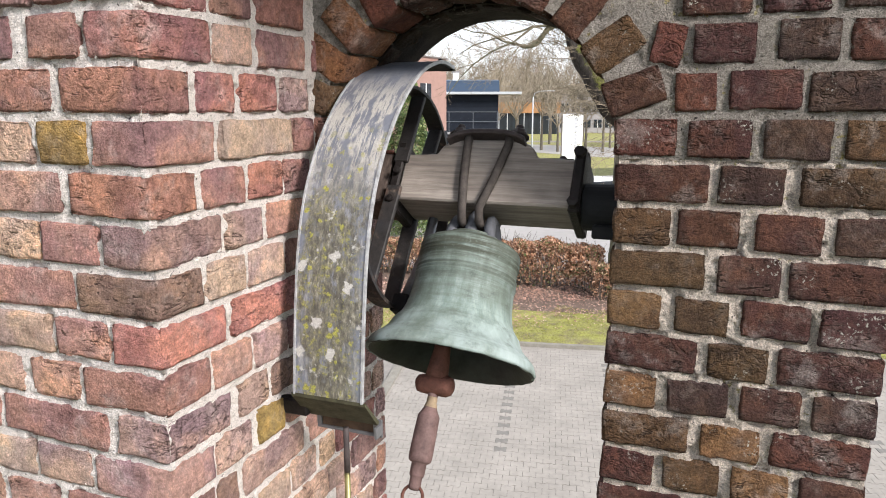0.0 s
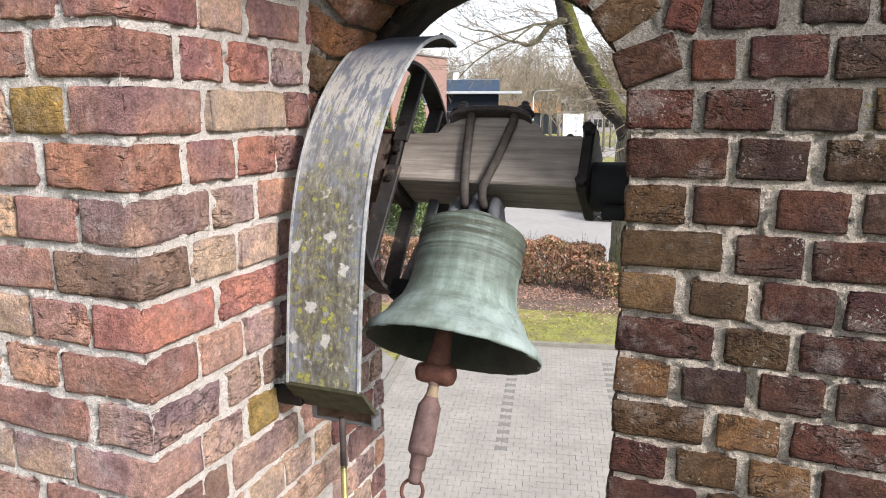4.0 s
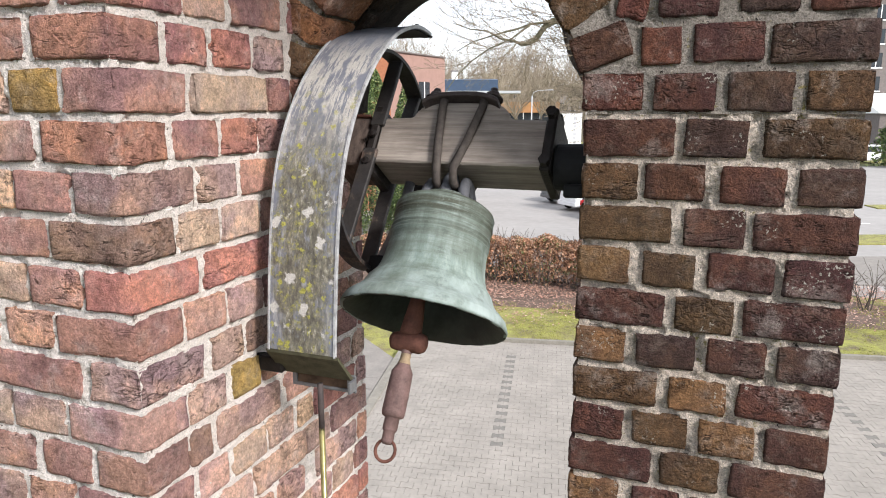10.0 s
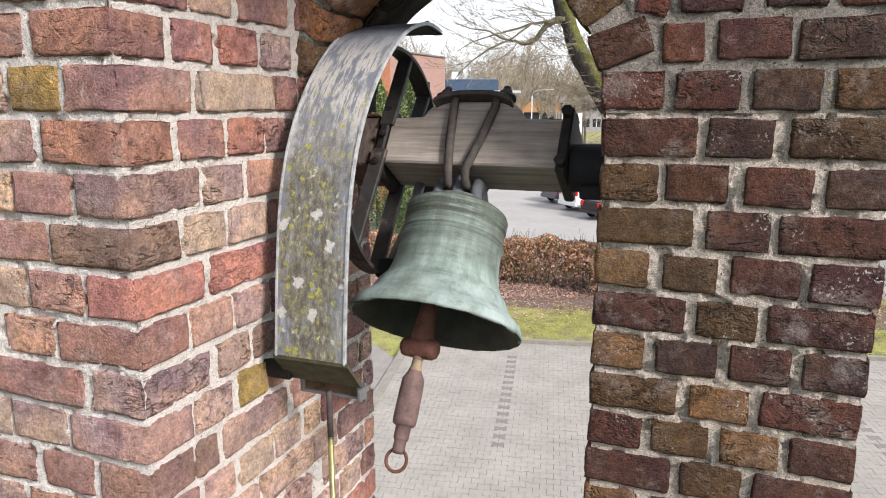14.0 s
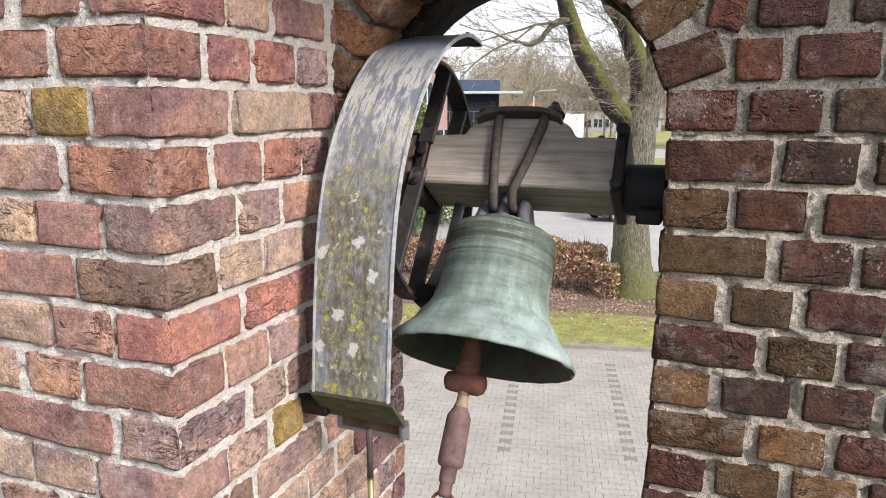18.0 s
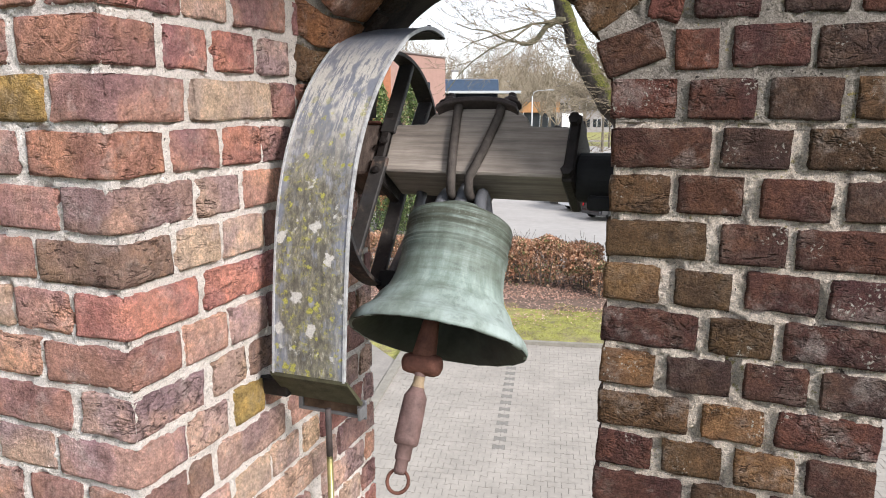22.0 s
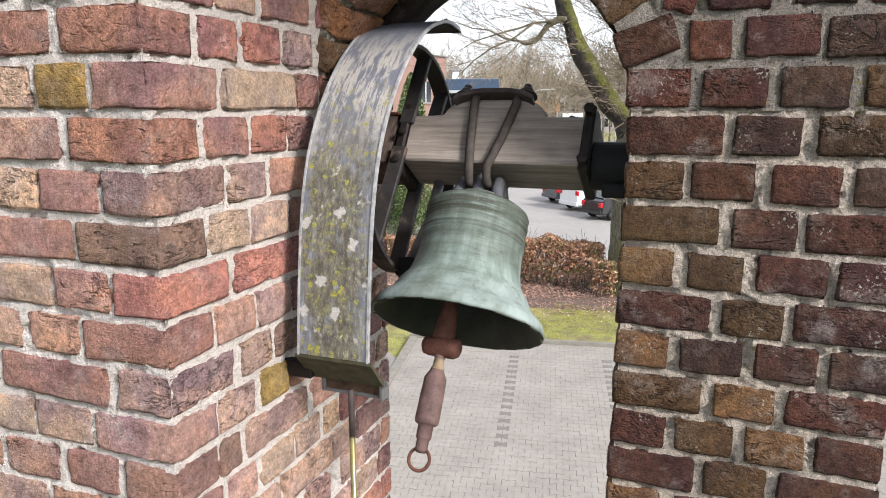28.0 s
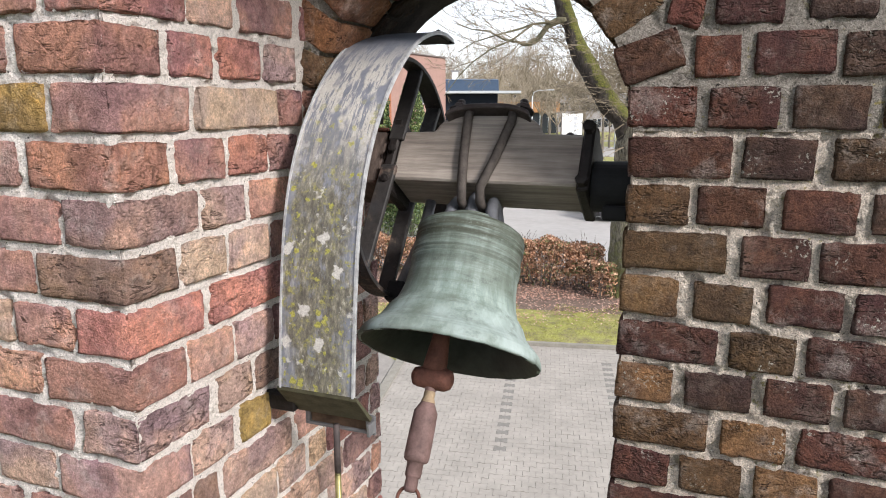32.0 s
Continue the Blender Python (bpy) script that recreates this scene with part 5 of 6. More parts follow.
# evergreens by the red house, and a bare shrub by the kerb
def evergreen(u, v, width, height, leaves, seed, size=0.16, label="dense dark green evergreen shrub"):
    rnd = random.Random(seed)
    th = empty("evergreen_shrub", pose(0, 0, 0), label, "shrub")
    stem, lv = Mesh(), Mesh()
    stem.stick(gp(u, v, -0.1), gp(u, v, height * 0.8), 0.12, 0.03, 6)
    for _ in range(leaves):
        h = rnd.random() ** 0.8
        a = rnd.uniform(0, 2 * math.pi)
        wide = width * 0.5 * (1 - h ** 2.2) ** 0.6 * (0.75 + 0.5 * noise.noise(Vector((math.cos(a) * 1.7, math.sin(a) * 1.7, h * 4 + seed))))
        wide *= math.sqrt(rnd.uniform(0.35, 1))
        lv.leaf(gp(u + wide * math.cos(a), v + wide * math.sin(a), h * height), rnd.uniform(0.6, 1.2) * size, rnd)
    stem.link("stem", M_BARK, th)
    tagged(lv.link("foliage", M_EVERGREEN, th), kind="stuff")


evergreen(-2.75, 32.0, 2.5, 7.3, 17000, 31, 0.11)
evergreen(-4.35, 32.4, 2.4, 7.5, 16000, 32, 0.11)
evergreen(-3.4, 34.5, 3.0, 2.1, 2600, 33)
evergreen(-1.6, 35.5, 2.6, 1.9, 2200, 34)
evergreen(-6.2, 34.5, 3.0, 2.6, 2200, 35)


def bare_shrub(u, v, height, seed):
    rnd = random.Random(seed)
    th = empty("bare_shrub", pose(0, 0, 0), "pruned leafless shrub beside the lawn", "shrub", "bare shrubs")
    m = Mesh()
    for _ in range(6):
        a = rnd.uniform(0, 6.28)
        grow(m, rnd, gp(u + 0.15 * math.cos(a), v + 0.15 * math.sin(a), -0.1), Vector((math.cos(a) * 0.25, math.sin(a) * 0.25, 1)).normalized(), height * 0.45, 0.024, 2, 0.0, 0.006, (1, 2), 4)
    m.link("branches", M_TWIG_DARK, th)


for k, (u, v) in enumerate(((10.6, 19.9), (11.7, 20.2), (12.7, 20.4), (9.7, 20.0))):
    bare_shrub(u, v, 1.5, 40 + k)
# clipped green hedge at the corner of the apartments
evergreen(43.5, 72.0, 7.0, 5.0, 3000, 50, 0.4, "large clipped green hedge beside the street")


# ---- buildings ----
M_ROSE = simple("rose_brick", (0.25, 0.155, 0.130), 0.9, 0.0, 0.12, 3.0, 0.2, 0.004)
M_ORANGE_BRICK = simple("orange_brick", (0.30, 0.125, 0.07), 0.9, 0.0, 0.2, 6.0, 0.3, 0.004)
M_GLASS = simple("dark_glass", (0.020, 0.024, 0.030), 0.12, 0.0, 0.3, 0.5, 0.0)
M_CLAD = simple("blue_black_cladding", (0.009, 0.012, 0.019), 0.7, 0.1, 0.3, 2.0, 0.0)
M_BLUE_ROOF = simple("blue_grey_roof", (0.030, 0.048, 0.078), 0.55, 0.1, 0.15, 2.0, 0.0)
M_PALE_METAL = simple("pale_grey_metal", (0.36, 0.375, 0.39), 0.5, 0.0, 0.1, 2.0, 0.0)
M_WHITE = simple("white_paint", (0.78, 0.78, 0.76), 0.6, 0.0, 0.05, 2.0, 0.0)
M_GREY_BRICK = simple("grey_brown_brick", (0.15, 0.13, 0.122), 0.9, 0.0, 0.2, 4.0, 0.2, 0.004)
M_BROWN_WALL = simple("grey_brown_wall", (0.185, 0.150, 0.130), 0.85, 0.0, 0.15, 1.0, 0.1)
M_TIMBER = simple("orange_timber", (0.30, 0.155, 0.070), 0.7, 0.0, 0.2, 1.0, 0.1)
M_RAIL = simple("grey_railing", (0.10, 0.105, 0.115), 0.5, 0.2, 0.1, 2.0, 0.0)
M_GREY_WALL = simple("grey_panels", (0.26, 0.245, 0.245), 0.8, 0.0, 0.12, 0.6, 0.1)


def at_ground(u, v, turn=0.0):
    return g_pose(u, v, 0.0, turn)


# red house: a near corner with two walls
house = empty("brick_house", at_ground(-4.53, 40.0), "flat-roofed house of rose and orange brick", "house")
W2 = Vector((2.84, 5.7))            # along its sunlit side
side_turn = math.degrees(math.atan2(W2.y, W2.x))
wall = part("side_wall", box((0, 0, -0.1), (6.4, 0.3, 8.9), 0.01), M_ROSE, house, "sunlit rose brick wall")
wall.matrix_basis = Matrix.Rotation(radians(side_turn), 4, "Z")
front = part("front_wall", box((-9.0, 0.0, -0.1), (0.0, 0.3, 8.9), 0.01), M_ORANGE_BRICK, house, "orange brick wall with fine courses")
front.matrix_basis = Matrix.Rotation(radians(4), 4, "Z")
for k in range(30):
    bm = box((-8.99, -0.008, 2.4 + k * 0.21), (-0.01, 0.004, 2.58 + k * 0.21), 0.003)
    ob = part("brick_course", bm, M_ORANGE_BRICK, front)
part("roof", prism([(-9.2, -0.15), (0.1, -0.1), (2.95, 5.75), (-3.0, 9.0), (-9.2, 9.0)], "z", 8.9, 8.98), M_GREY_BRICK, house, "flat roof edge")
for d, z in ((3.1, 6.1), (3.1, 3.2), (0.8, 3.2), (5.2, 3.2)):
    win = part("window", box((d, -0.03, z), (d + 1.3, 0.06, z + 1.25), 0.01), M_GLASS, wall, "dark window")
    part("window_frame", box((d + 0.62, -0.05, z), (d + 0.68, -0.02, z + 1.25)), M_WHITE, win)
    part("sill", box((d - 0.05, -0.1, z - 0.08), (d + 1.35, 0.02, z)), M_GREY_WALL, win)

# dark pavilion with a blue roof and a white canopy
pav = empty("dark_pavilion", at_ground(-2.75, 70.0), "blue-black clad pavilion with a pale blue roof and white canopy", "building")
part("body", box((-2.0, 0, -0.1), (5.3, 9, 7.2), 0.02), M_CLAD, pav)
part("roof", prism([(0.0, 7.55), (0.0, 7.45), (9.0, 7.45), (9.0, 9.0), (1.2, 8.6)], "x", -2.1, 5.4), M_BLUE_ROOF, pav, "blue-grey metal roof")
part("canopy", box((-2.2, -1.2, 7.22), (7.5, 0.6, 7.46), 0.01), M_PALE_METAL, pav, "white canopy edge")
for k in range(9):
    part("cladding_board", box((-1.95, -0.04, 2.2 + k * 0.55), (5.28, 0.02, 2.68 + k * 0.55), 0.01), M_CLAD, pav)
rail = part("balcony_rail", box((-1.9, -1.1, 5.52), (5.3, -1.06, 5.58)), M_RAIL, pav)
part("rail_bar", box((-1.9, -1.1, 4.60), (5.3, -1.06, 4.65)), M_RAIL, rail)
for k in range(4):
    part("rail_post", box((-1.9 + k * 2.35, -1.1, 3.6), (-1.84 + k * 2.35, -1.06, 5.55)), M_RAIL, rail)
part("balcony_floor", box((-1.9, -1.2, 3.4), (5.3, 0, 3.6)), M_GREY_WALL, pav)
chim = part("chimney", box((0.70, 3.8, 8.2), (1.34, 4.4, 9.5), 0.02), M_WHITE, pav, "white chimney")
part("chimney_cap", box((0.62, 3.7, 9.5), (1.42, 4.5, 9.68), 0.02), M_GREY_WALL, chim)

# offices behind the avenue: timber band over a glazed ground floor
office = empty("timber_office", at_ground(4.0, 170.0), "low office with an orange timber band over dark glazing", "building")
part("timber_band", box((0, 0, 4.9), (17, 12, 7.4), 0.03), M_TIMBER, office, "orange timber band")
part("glazing", box((0.2, 0.8, -0.1), (16.8, 11, 4.9)), M_GLASS, office, "dark glass ground floor")
for k in range(9):
    part("column", box((0.3 + k * 2.0, -0.1, -0.1), (0.50 + k * 2.0, 0.1, 4.9)), M_PALE_METAL, office)
part("upper_storey", box((0.0, 0.5, 7.4), (17.0, 12.0, 11.0), 0.03), M_BROWN_WALL, office, "grey-brown upper storey")
for k in range(7):
    part("window", box((0.9 + k * 2.3, 0.42, 8.3), (2.3 + k * 2.3, 0.55, 9.9)), M_GLASS, office)
part("roof", box((-0.3, 0.2, 11.0), (17.3, 12.3, 11.3)), M_GREY_WALL, office)
block = empty("grey_block", at_ground(21.5, 180.0), "pale grey office block behind bare trees", "building")
part("body", box((0, 0, -0.1), (26, 12, 9.1), 0.03), M_GREY_WALL, block)
part("roof", box((-0.2, -0.2, 9.1), (26.2, 12.2, 9.5)), M_GREY_BRICK, block)
for i in range(9):
    for j in range(2):
        win = part("window", box((0.8 + i * 2.8, -0.06, 1.2 + j * 4.0), (2.8 + i * 2.8, 0.0, 3.2 + j * 4.0)), M_GLASS, block)
        part("window_frame", box((1.75 + i * 2.8, -0.09, 1.2 + j * 4.0), (1.85 + i * 2.8, -0.05, 3.2 + j * 4.0)), M_WHITE, win)

# apartments across the street
apt = empty("apartment_building", at_ground(46.0, 90.0, -6), "tall grey-brown brick apartments with white window frames", "building")
part("wall", box((0, 0, -0.1), (24, 10, 24), 0.03), M_GREY_BRICK, apt)
for i in range(6):
    for j in range(6):
        x, z = 2.6 + i * 2.6, 7.9 + j * 2.8
        win = part("window", box((x, -0.05, z), (x + 1.4, 0.02, z + 1.7)), M_GLASS, apt)
        part("window_frame", box((x - 0.1, -0.1, z - 0.15), (x + 1.5, -0.03, z)), M_WHITE, win)
        part("mullion", box((x + 0.65, -0.1, z), (x + 0.75, -0.03, z + 1.7)), M_WHITE, win)
annex = part("annex", box((1.5, -7.0, -0.1), (22, 0, 5.2), 0.02), M_GREY_BRICK, apt, "grey annex")
part("annex_roof", prism([(-7.3, 5.2), (-7.3, 5.4), (-0.1, 7.6), (-0.1, 5.2)], "x", 1.2, 22.2), M_WHITE, apt, "pale sloping roof")

# pylon sign with lettering too small to read
sign = empty("pylon_sign", at_ground(9.68, 76.0), "tall white pylon sign with faint upright lettering", "sign")
part("panel", box((0, 0, -0.1), (2.15, 0.25, 5.25), 0.02), M_WHITE, sign)
part("edge", box((-0.12, 0.02, -0.1), (-0.01, 0.23, 5.2), 0.01), M_GREY_BRICK, sign)
M_FAINT = simple("faint_lettering", (0.42, 0.43, 0.45), 0.7, 0.0, 0.05, 2, 0.0)
for k, (z, h) in enumerate(((4.55, 0.38), (4.15, 0.24), (3.75, 0.30), (3.35, 0.26), (2.95, 0.26), (2.55, 0.3), (2.1, 0.34), (1.7, 0.3), (1.3, 0.28))):
    part("letter_bar", box((1.25, -0.012, z), (1.52 if k % 2 else 1.6, 0.0, z + h)), M_FAINT, sign)

# street lamps
def street_lamp(u, v, height, turn):
    th = empty("street_lamp", at_ground(u, v, turn), "pale grey street lamp with a curved arm", "street lamp", "street lamps")
    part("pole", tube([(0, 0, -0.1), (0, 0, 2.0), (0, 0, height - 0.6)], [0.12, 0.09, 0.07], 10), M_PALE_METAL, th, smooth=True)
    part("arm", tube([(0, 0, height - 0.7), (0.15, 0, height - 0.2), (0.7, 0, height + 0.05), (2.0, 0, height + 0.1)], 0.035, 8), M_PALE_METAL, th, smooth=True)
    part("lamp_head", box((1.8, -0.12, height + 0.04), (2.5, 0.12, height + 0.16), 0.04, 2), M_PALE_METAL, th)


street_lamp(7.05, 83.0, 7.8, 0)
street_lamp(21.0, 104.0, 7.8, 0)


# ---- parked cars ----
M_TYRE = simple("tyre_rubber", (0.02, 0.02, 0.02), 0.9, 0.0, 0.2, 5, 0.0)
M_RIM = simple("alloy_rim", (0.45, 0.45, 0.46), 0.35, 0.8, 0.1, 5, 0.0)
M_TAIL = simple("red_lens", (0.55, 0.015, 0.02), 0.2, 0.0, 0.1, 5, 0.0)
M_HEAD = simple("clear_lens", (0.75, 0.75, 0.76), 0.15, 0.0, 0.1, 5, 0.0)


def car(u, v, turn, paint, label, van=False):
    th = empty("parked_car", at_ground(u, v, turn) @ Matrix.Translation((0, 0, -0.07)), label, "car", "parked cars")
    long, wide = (4.7, 1.85) if van else (4.3, 1.76)
    if van:
        side = [(0, 0.35), (long, 0.35), (long, 1.0), (long - 0.25, 1.1), (long - 1.1, 1.25), (long - 1.75, 1.85), (long - 2.1, 1.95), (0.15, 1.93), (0.02, 1.7)]
        glass = [(0.35, 1.18), (long - 1.35, 1.22), (long - 1.85, 1.80), (0.35, 1.80)]
    else:
        side = [(0, 0.32), (long, 0.32), (long, 0.72), (long - 0.2, 0.82), (long - 1.15, 0.95), (long - 1.9, 1.40), (long - 2.3, 1.46), (0.9, 1.44), (0.35, 1.15), (0.05, 0.98)]
        glass = [(0.62, 1.0), (long - 1.4, 1.0), (long - 1.95, 1.36), (1.0, 1.37)]
    bm = add_prism(bmesh.new(), side, "y", -wide / 2, wide / 2)
    for vert in bm.verts:
        if vert.co.z > 1.0:
            vert.co.y *= 0.84
    bmesh.ops.bevel(bm, geom=list(bm.edges), offset=0.06, segments=2, affect="EDGES")
    body = part("body", bm, paint, th, smooth=False)
    for s in (-1, 1):
        y = s * wide / 2
        bm = prism([(a, b) for a, b in glass], "y", *sorted((y * 0.90, y * 0.955)))
        part("side_window", bm, M_GLASS, body)
        for x in (0.78, long - 0.85):
            bm = lathe([(0.0, -0.1), (0.30, -0.1), (0.33, -0.06), (0.33, 0.08), (0.30, 0.1), (0.0, 0.1)], 20, pose(x, y * 0.93, 0.33, 90, 0, 0))
            wheel = part("wheel", bm, M_TYRE, th)
            part("rim", lathe([(0.0, -0.115), (0.2, -0.112), (0.21, -0.1), (0.21, 0.1), (0.2, 0.112), (0.0, 0.115)], 16, pose(x, y * 0.93, 0.33, 90, 0, 0)), M_RIM, wheel)
        zt = 1.1 if van else 0.86
        part("tail_light", box((-0.02, y * 0.70 if s > 0 else y * 0.96, zt - 0.16), (0.12, y * 0.96 if s > 0 else y * 0.70, zt + 0.1), 0.02), M_TAIL, body)
        part("headlight", box((long - 0.2, y * 0.6 if s > 0 else y * 0.94, 0.66), (long + 0.01, y * 0.94 if s > 0 else y * 0.6, 0.8), 0.02), M_HEAD, body)
    if van:
        part("rear_window", box((-0.01, -0.7, 1.25), (0.10, 0.7, 1.75), 0.02), M_GLASS, body)
        part("windscreen", prism([(long - 1.12, 1.28), (long - 1.72, 1.83), (long - 1.75, 1.80), (long - 1.18, 1.26)], "y", -0.7, 0.7), M_GLASS, body)
    else:
        part("rear_window", prism([(0.36, 1.17), (0.88, 1.43), (0.86, 1.46), (0.30, 1.18)], "y", -0.62, 0.62), M_GLASS, body)
        part("windscreen", prism([(long - 1.2, 0.98), (long - 1.85, 1.38), (long - 1.83, 1.42), (long - 1.1, 0.98)], "y", -0.65, 0.65), M_GLASS, body)
    part("rear_bumper", box((-0.07, -wide * 0.47, 0.32), (0.1, wide * 0.47, 0.55), 0.04, 2), paint, body)
    part("front_bumper", box((long - 0.1, -wide * 0.47, 0.28), (long + 0.06, wide * 0.47, 0.55), 0.04, 2), paint, body)


P_BLACK = simple("black_car_paint", (0.022, 0.022, 0.025), 0.2, 0.1, 0.1, 5, 0.0)
P_WHITE = simple("white_car_paint", (0.75, 0.76, 0.77), 0.25, 0.0, 0.05, 5, 0.0)
P_GREY = simple("grey_car_paint", (0.12, 0.125, 0.13), 0.25, 0.4, 0.1, 5, 0.0)
P_DARK = simple("dark_blue_car_paint", (0.02, 0.022, 0.035), 0.2, 0.2, 0.1, 5, 0.0)
car(6.35, 36.9, 28, P_BLACK, "black hatchback parked beside the street, red tail light")
car(5.6, 40.2, 28, P_WHITE, "white van parked beside other cars", True)
car(4.9, 43.6, 28, P_GREY, "dark grey car parked in the row")
car(44.6, 79.0, 200, P_WHITE, "white car parked in front of the apartments", True)
car(47.0, 76.5, 20, P_DARK, "dark car parked near the apartments")
car(43.6, 84.0, 200, P_WHITE, "white van parked beside the annex wall", True)


# ---- bricks: every one an object on a few shared rough meshes ----
BRICK_TINTS = {
    "r": (0.325, 0.150, 0.120), "o": (0.375, 0.212, 0.155), "b": (0.430, 0.300, 0.222), "y": (0.285, 0.185, 0.062), "p": (0.258, 0.142, 0.120),
    "k": (0.200, 0.130, 0.100), "n": (0.375, 0.240, 0.195), "w": (0.375, 0.265, 0.215), "q": (0.290, 0.180, 0.155), "m": (0.285, 0.146, 0.108),
    "D": (0.080, 0.043, 0.034), "P": (0.080, 0.040, 0.036), "O": (0.088, 0.058, 0.036), "Y": (0.150, 0.097, 0.056), "K": (0.062, 0.040, 0.034), "R": (0.112, 0.050, 0.040), "S": (0.030, 0.022, 0.019), "A": (0.225, 0.118, 0.070),
}
rng = random.Random(11)


def rough_brick(lx, ly, lz, seed, material):
    """A hand-thrown brick: crisp but chipped arrises, folds and dents in its faces."""
    rim = (0.0022, 0.0055, 0.0100)

    def cuts(l):
        n = max(2, round((l - 0.02) / 0.0085))
        inner = [-0.5 + (0.010 + (l - 0.020) * k / n) / l for k in range(1, n)]
        low = [-0.5] + [-0.5 + e / l for e in rim]
        return low + inner + [-x for x in reversed(low)]
    cx, cy, cz = cuts(lx), cuts(ly), cuts(lz)
    bm = bmesh.new()
    verts = {}

    def vert(i, j, k):
        key = (i, j, k)
        if key not in verts:
            p = Vector((cx[i] * lx, cy[j] * ly, cz[k] * lz))
            ends = [i in (0, len(cx) - 1), j in (0, len(cy) - 1), k in (0, len(cz) - 1)]
            q = p + Vector((seed * 3.1, seed * 1.7, seed))
            out = Vector([(1 if c > 0 else -1) if e else 0.0 for c, e in zip(p, ends)])
            gap = [l / 2 - abs(c) for c, l in zip(p, (lx, ly, lz))]
            # every face sinks towards its arrises and corners, unevenly, so that the mortar laps over them
            for axis in range(3):
                if ends[axis]:
                    a, b = (gap[k] for k in range(3) if k != axis)
                    edge = 0.014 - math.hypot(max(0.0, 0.014 - a), max(0.0, 0.014 - b))
                    sink = max(0.0, 1 - edge / 0.011) ** 2
                    p[axis] -= out[axis] * min(0.0085, 0.0047 * sink * (0.60 + 1.1 * noise.noise(q * 30 + Vector((axis * 9, 0, 0)))))
            if sum(ends) >= 2:
                p -= out * (0.007 * max(0.0, noise.noise(q * 34) - 0.12) + 0.0016 * abs(noise.noise(q * 120)))
            fold = noise.noise(Vector((q.x * 30 + q.z * 40, q.y * 40, q.z * 70 + q.x * 18)))
            dent = -0.0014 * max(0.0, 1 - abs(fold) * 7) - 0.0012 * max(0.0, noise.noise(q * 20)) + 0.0007 * noise.noise(q * 95)
            if out.length:
                p += out.normalized() * dent
            p += 0.0026 * Vector(noise.noise_vector(q * 15)) + 0.0010 * Vector(noise.noise_vector(q * 80))
            verts[key] = bm.verts.new(p)
        return verts[key]
    nx, ny, nz = len(cx) - 1, len(cy) - 1, len(cz) - 1
    for i in range(nx):
        for k in range(nz):
            bm.faces.new((vert(i, 0, k), vert(i + 1, 0, k), vert(i + 1, 0, k + 1), vert(i, 0, k + 1)))
            bm.faces.new((vert(i, ny, k), vert(i, ny, k + 1), vert(i + 1, ny, k + 1), vert(i + 1, ny, k)))
    for j in range(ny):
        for k in range(nz):
            bm.faces.new((vert(0, j, k), vert(0, j, k + 1), vert(0, j + 1, k + 1), vert(0, j + 1, k)))
            bm.faces.new((vert(nx, j, k), vert(nx, j + 1, k), vert(nx, j + 1, k + 1), vert(nx, j, k + 1)))
    for i in range(nx):
        for j in range(ny):
            bm.faces.new((vert(i, j, 0), vert(i, j + 1, 0), vert(i + 1, j + 1, 0), vert(i + 1, j, 0)))
            bm.faces.new((vert(i, j, nz), vert(i + 1, j, nz), vert(i + 1, j + 1, nz), vert(i, j + 1, nz)))
    me = bpy.data.meshes.new("brick")
    bm.normal_update()
    rank = {vv: sum((i in (0, nx), j in (0, ny), k in (0, nz))) for (i, j, k), vv in verts.items()}
    for e in bm.edges:
        e.smooth = not (rank[e.verts[0]] >= 2 and rank[e.verts[1]] >= 2)
    bm.to_mesh(me)
    bm.free()
    me.materials.append(material)
    me.polygons.foreach_set("use_smooth", [True] * len(me.polygons))
    return me


BRICK_SHAPES = {}
for long_side in (0.104, 0.158, 0.212):
    for deep in (0.104, 0.158, 0.212):
        if (long_side, deep) in ((0.158, 0.158), (0.212, 0.212), (0.158, 0.212), (0.212, 0.158)):
            continue
        BRICK_SHAPES[long_side, deep] = {m: [rough_brick(long_side, deep, TALL, 7 * s + 31 * long_side + 17 * deep, m) for s in range(9)] for m in (M_BRICK, M_BRICK_OLD)}


def tint(key, spread=0.10):
    r, g, b = BRICK_TINTS[key]
    r, g, b = (r * 1.11, g * 0.98, b * 0.92) if key.isupper() else (r * 0.985, g, b * 1.065)
    f = (1.18 if key.isupper() else 1.51) * (1 + rng.uniform(-spread, spread))
    return (r * f * (1 + rng.uniform(-0.05, 0.05)), g * f, b * f * (1 + rng.uniform(-0.06, 0.06)), 1)


def brick(owner, lo, hi, key, tilt=0.0):
    """A brick that fills the box from lo to hi."""
    size = [b - a + 0.0012 for a, b in zip(lo, hi)]
    shape = min(BRICK_SHAPES, key=lambda s: abs(s[0] - size[0]) + abs(s[1] - size[1]))
    ob = new("brick", rng.choice(BRICK_SHAPES[shape][M_BRICK_OLD if key.isupper() else M_BRICK]))
    ob.parent = owner
    mid = [(a + b) / 2 for a, b in zip(lo, hi)]
    ob.matrix_basis = Matrix.Translation(mid) @ Matrix.Rotation(radians(rng.uniform(-1.1, 1.1) + tilt), 4, "Y") @ Matrix.Rotation(radians(rng.uniform(-0.7, 0.7)), 4, "Z") @ Matrix.Rotation(radians(rng.uniform(-0.8, 0.8)), 4, "X") @ Matrix.Diagonal((size[0] / shape[0], size[1] / shape[1], size[2] / TALL, 1))
    ob.color = tint(key)
    return ob


def bed_z(c):
    return BED0 - COURSE * c


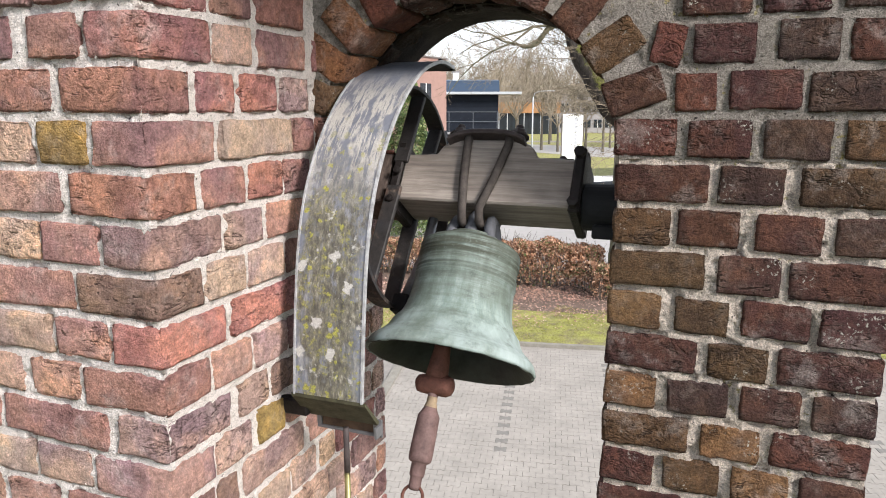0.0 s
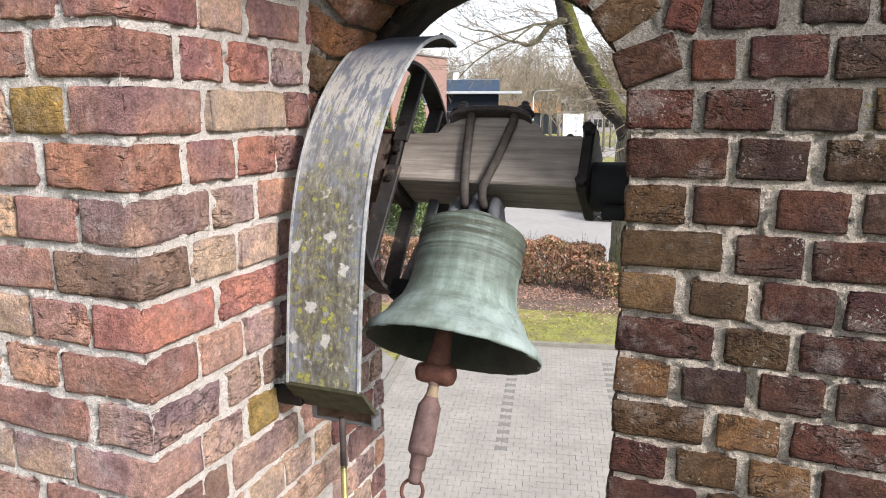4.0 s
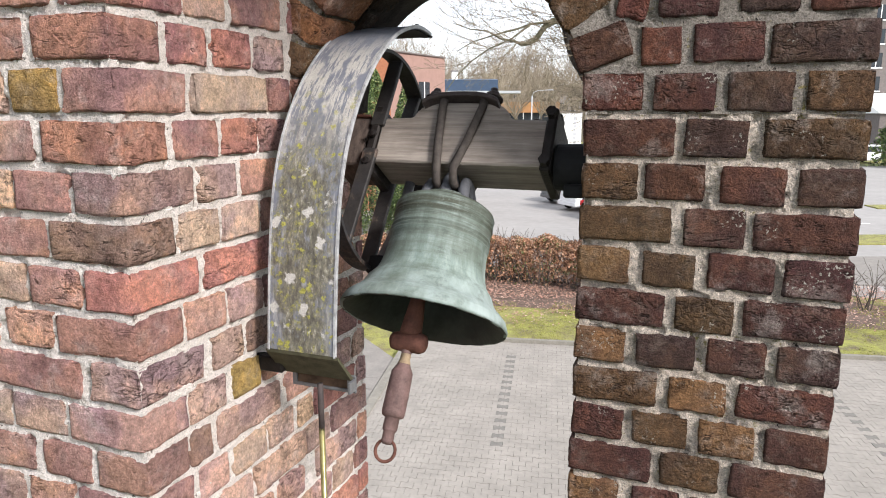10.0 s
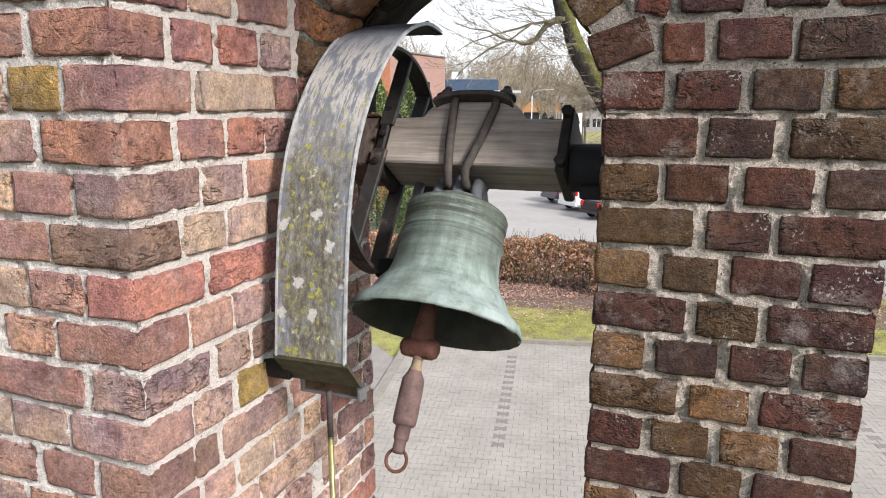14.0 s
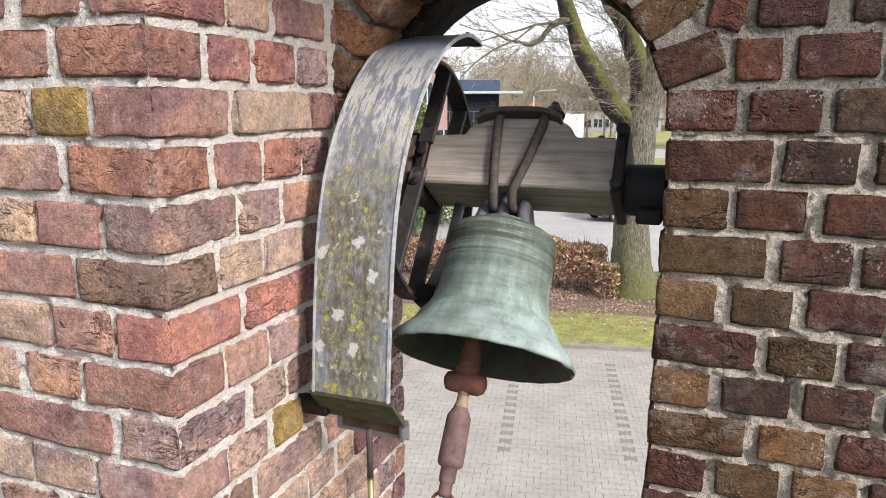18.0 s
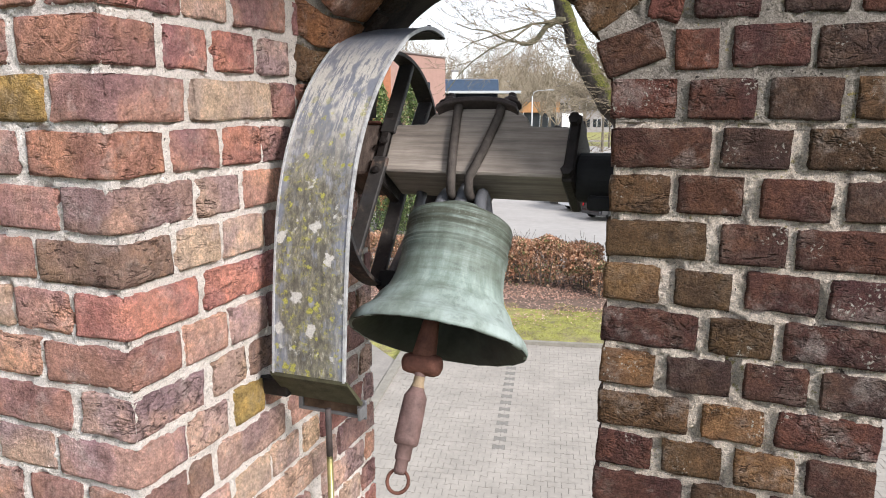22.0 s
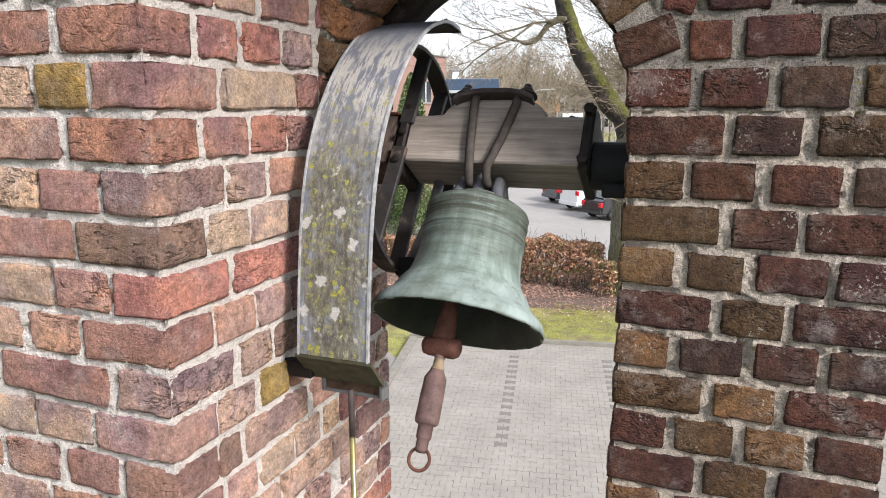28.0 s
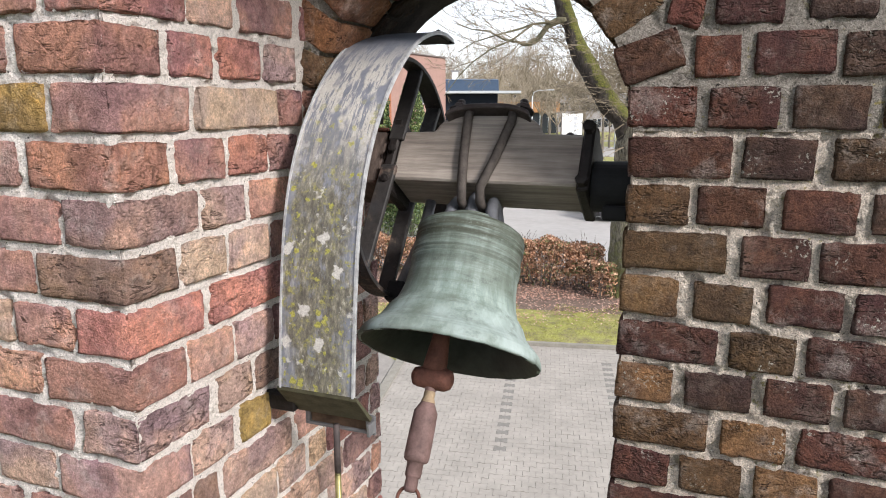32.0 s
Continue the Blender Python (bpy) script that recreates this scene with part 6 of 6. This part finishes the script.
def course_right(c, text):
    """Front bricks of the right pier: from, to in mm, tint."""
    for item in text.split():
        a, b, key = item.split(",")
        z = bed_z(c) + rng.uniform(-0.0015, 0.0015)
        y = FRONT_R + rng.uniform(-0.003, 0.0)
        brick(wall_right if c >= 0 else wall_arch, (int(a) / 1000, y, z), (int(b) / 1000, y + 0.104, z + TALL), key)


def course_left(c, front, wrap, reveal):
    """Front bricks of the left pier, the corner brick (front start, reveal end), and the bricks of its reveal."""
    z = bed_z(c)
    for item in front.split():
        a, b, key = item.split(",")
        y = FRONT_L + rng.uniform(-0.0025, 0.0)
        key = key if c >= 0 else {"o": "m", "n": "q", "b": "n"}.get(key, key)
        brick(wall_left, (int(a) / 1000, y, z), (int(b) / 1000, y + 0.104, z + TALL), key)
    left = min(int(item.split(",")[0]) for item in front.split()) / 1000 - 0.015
    while left > -1.42:
        wide = rng.choice((0.104, 0.104, 0.205))
        y = FRONT_L + rng.uniform(-0.0025, 0.0)
        brick(wall_left, (left - wide, y, z), (left, y + 0.104, z + TALL), rng.choice("rpqno"))
        left -= wide + 0.015
    a, b, key = wrap.split(",")
    key = key if c >= 0 else {"o": "r", "n": "q"}.get(key, key)
    brick(wall_left, (int(a) / 1000, FRONT_L - 0.001, z), (REVEAL + rng.uniform(-0.002, 0.002), int(b) / 1000, z + TALL), key)
    for item in reveal.split():
        a, b, key = item.split(",")
        key = {"p": "n", "r": "n", "o": "b", "k": "q"}.get(key, key) if c >= 9 else key
        x = REVEAL + rng.uniform(-0.001, 0.003)
        brick(wall_left, (x - 0.104, int(a) / 1000, z), (x, int(b) / 1000, z + TALL), key)


course_right(-3, "-62,48,D 64,166,P 182,288,K")
course_right(-2, "-38,61,P 92,184,K 198,298,P")
course_right(-1, "-64,4,R 22,136,P 143,304,K")
course_right(0, "-163,-55,R -39,66,P 84,188,K 207,304,O")
course_right(1, "-160,4,D 17,124,K 147,305,O")
course_right(2, "-159,-56,O -44,59,D 84,190,D 206,306,K")
course_right(3, "-162,7,O 26,129,D 143,305,P")
course_right(4, "-162,-64,Y -40,53,O 72,184,P 197,304,P")
course_right(5, "-163,2,P 22,124,O 139,301,P")
course_right(6, "-162,-64,Y -44,63,K 81,182,D 199,300,K")
course_right(7, "-163,0,O 19,122,Y 139,297,P")
course_right(8, "-162,-60,P -43,60,O 78,176,Y 192,297,D")
course_right(9, "-166,-4,P 12,121,O 138,298,D")
course_right(10, "-165,-63,Y -38,54,P 74,180,O 196,299,P")
course_right(11, "-165,-2,D 16,120,O 138,300,P")
course_right(12, "-164,-62,P -40,60,K 78,180,D 196,299,O")
course_left(-4, "-1193,-1084,o -1070,-960,r", "-942,908,o", "926,1030,n 1046,1150,p 1166,1260,o")
course_left(-3, "-1240,-1100,n -1085,-980,p -965,-890,o", "-876,968,r", "984,1086,p 1102,1256,r")
course_left(-2, "-1117,-1025,p -989,-887,o", "-872,969,o", "976,1082,n 1103,1258,p")
course_left(-1, "-1182,-1077,p -1071,-954,o", "-932,913,m", "929,1025,r 1042,1153,r 1168,1263,w")
course_left(0, "-1134,-1008,b -990,-891,y", "-877,961,p", "984,1197,w 1206,1275,p")
course_left(1, "-1320,-1150,n -1135,-956,o", "-934,909,m", "929,1038,p 1053,1157,r 1165,1258,p")
course_left(2, "-1149,-1014,b -1008,-889,p", "-878,969,q", "985,1088,n 1106,1231,o 1245,1340,p")
course_left(3, "-1340,-1185,o -1170,-949,o", "-941,914,k", "925,1028,b 1040,1150,b 1160,1249,p")
course_left(4, "-1171,-1012,b -1000,-885,o", "-874,963,r", "984,1198,r 1212,1315,p")
course_left(5, "-1185,-1089,n -1065,-957,o", "-948,914,p", "925,1033,o 1042,1149,n 1160,1288,p")
course_left(6, "-1320,-1160,o -1145,-906,p", "-882,962,q", "986,1079,b 1093,1177,k 1192,1300,p")
course_left(7, "-1181,-1085,b -1075,-951,n", "-941,911,q", "918,1020,n 1042,1128,y 1146,1250,o")
course_left(8, "-1234,-1178,o -1157,-1038,o -1015,-903,p", "-888,907,p", "914,968,k 988,1195,n 1221,1311,o")
course_left(9, "-1230,-1075,n -1060,-955,o", "-940,912,p", "928,1012,r 1029,1138,b 1148,1243,b 1259,1325,o")
course_left(10, "-1180,-1020,p -1004,-895,o", "-878,962,o", "978,1080,n 1096,1290,p")
REVEAL_MIX = "nrpnpobrp"
for c in range(11, 18):
    if c % 2:
        course_left(c, "-1180,-1075,n -1060,-955,r", "-940,912,p", "928,1032,n 1048,1150,r 1166,1270,p")
    else:
        course_left(c, "-1230,-1075,o -1060,-895,k", "-878,962,r", "978,1082,p 1098,1300,n")
# the rest of the reveal, back to the far side of the wall
for c in range(-4, 18):
    z = bed_z(c)
    y = 1.330 if c % 2 else 1.290
    while y < BACK - 0.03:
        wide = min(rng.choice((0.104, 0.104, 0.20)), BACK - 0.004 - y)
        if BACK - 0.004 - (y + wide) < 0.04:
            wide = BACK - 0.004 - y
        if wide > 0.03:
            brick(wall_left, (REVEAL - 0.104, y, z), (REVEAL + rng.uniform(-0.002, 0.003), y + wide, z + TALL), rng.choice(REVEAL_MIX))
        y += wide + 0.014
# voussoirs: two rings of bricks, one behind the other
for deg, key in ((19.5, "D"), (34.1, "O"), (48.7, "D"), (63.3, "D"), (77.9, "R"), (92.5, "D"), (106.0, "D"), (119.5, "R"), (133.0, "A"), (146.5, "A"), (160.0, "Y"), (173.0, "p")):
    for y0, y1 in ((FRONT_R - 0.002, FRONT_R + 0.14), (FRONT_R + 0.152, BACK - 0.002)):
        a = radians(deg + (0 if y0 < 1.4 else 6))
        mid = AR + (0.052 if y0 < 1.4 else 0.046)
        ob = new("brick", rng.choice(BRICK_SHAPES[0.104, 0.158][M_BRICK_OLD]))
        ob.parent = wall_arch
        ob.matrix_basis = Matrix.Translation((AX + mid * math.cos(a), (y0 + y1) / 2 + rng.uniform(-0.003, 0.003), AZ + mid * math.sin(a))) @ Matrix.Rotation(-a, 4, "Y") @ Matrix.Diagonal((1.0, (y1 - y0) / 0.158, 0.98, 1))
        # the rear ring takes near-black S, soot and the soffit's shade in its colour
        ob.color = tint(key if y0 < 1.4 else "S")
# a cut brick wedged between the ring and the courses
ob = brick(wall_arch, (-0.106, FRONT_R - 0.001, 5.874), (-0.054, FRONT_R + 0.10, 5.945), "R", 12.0)
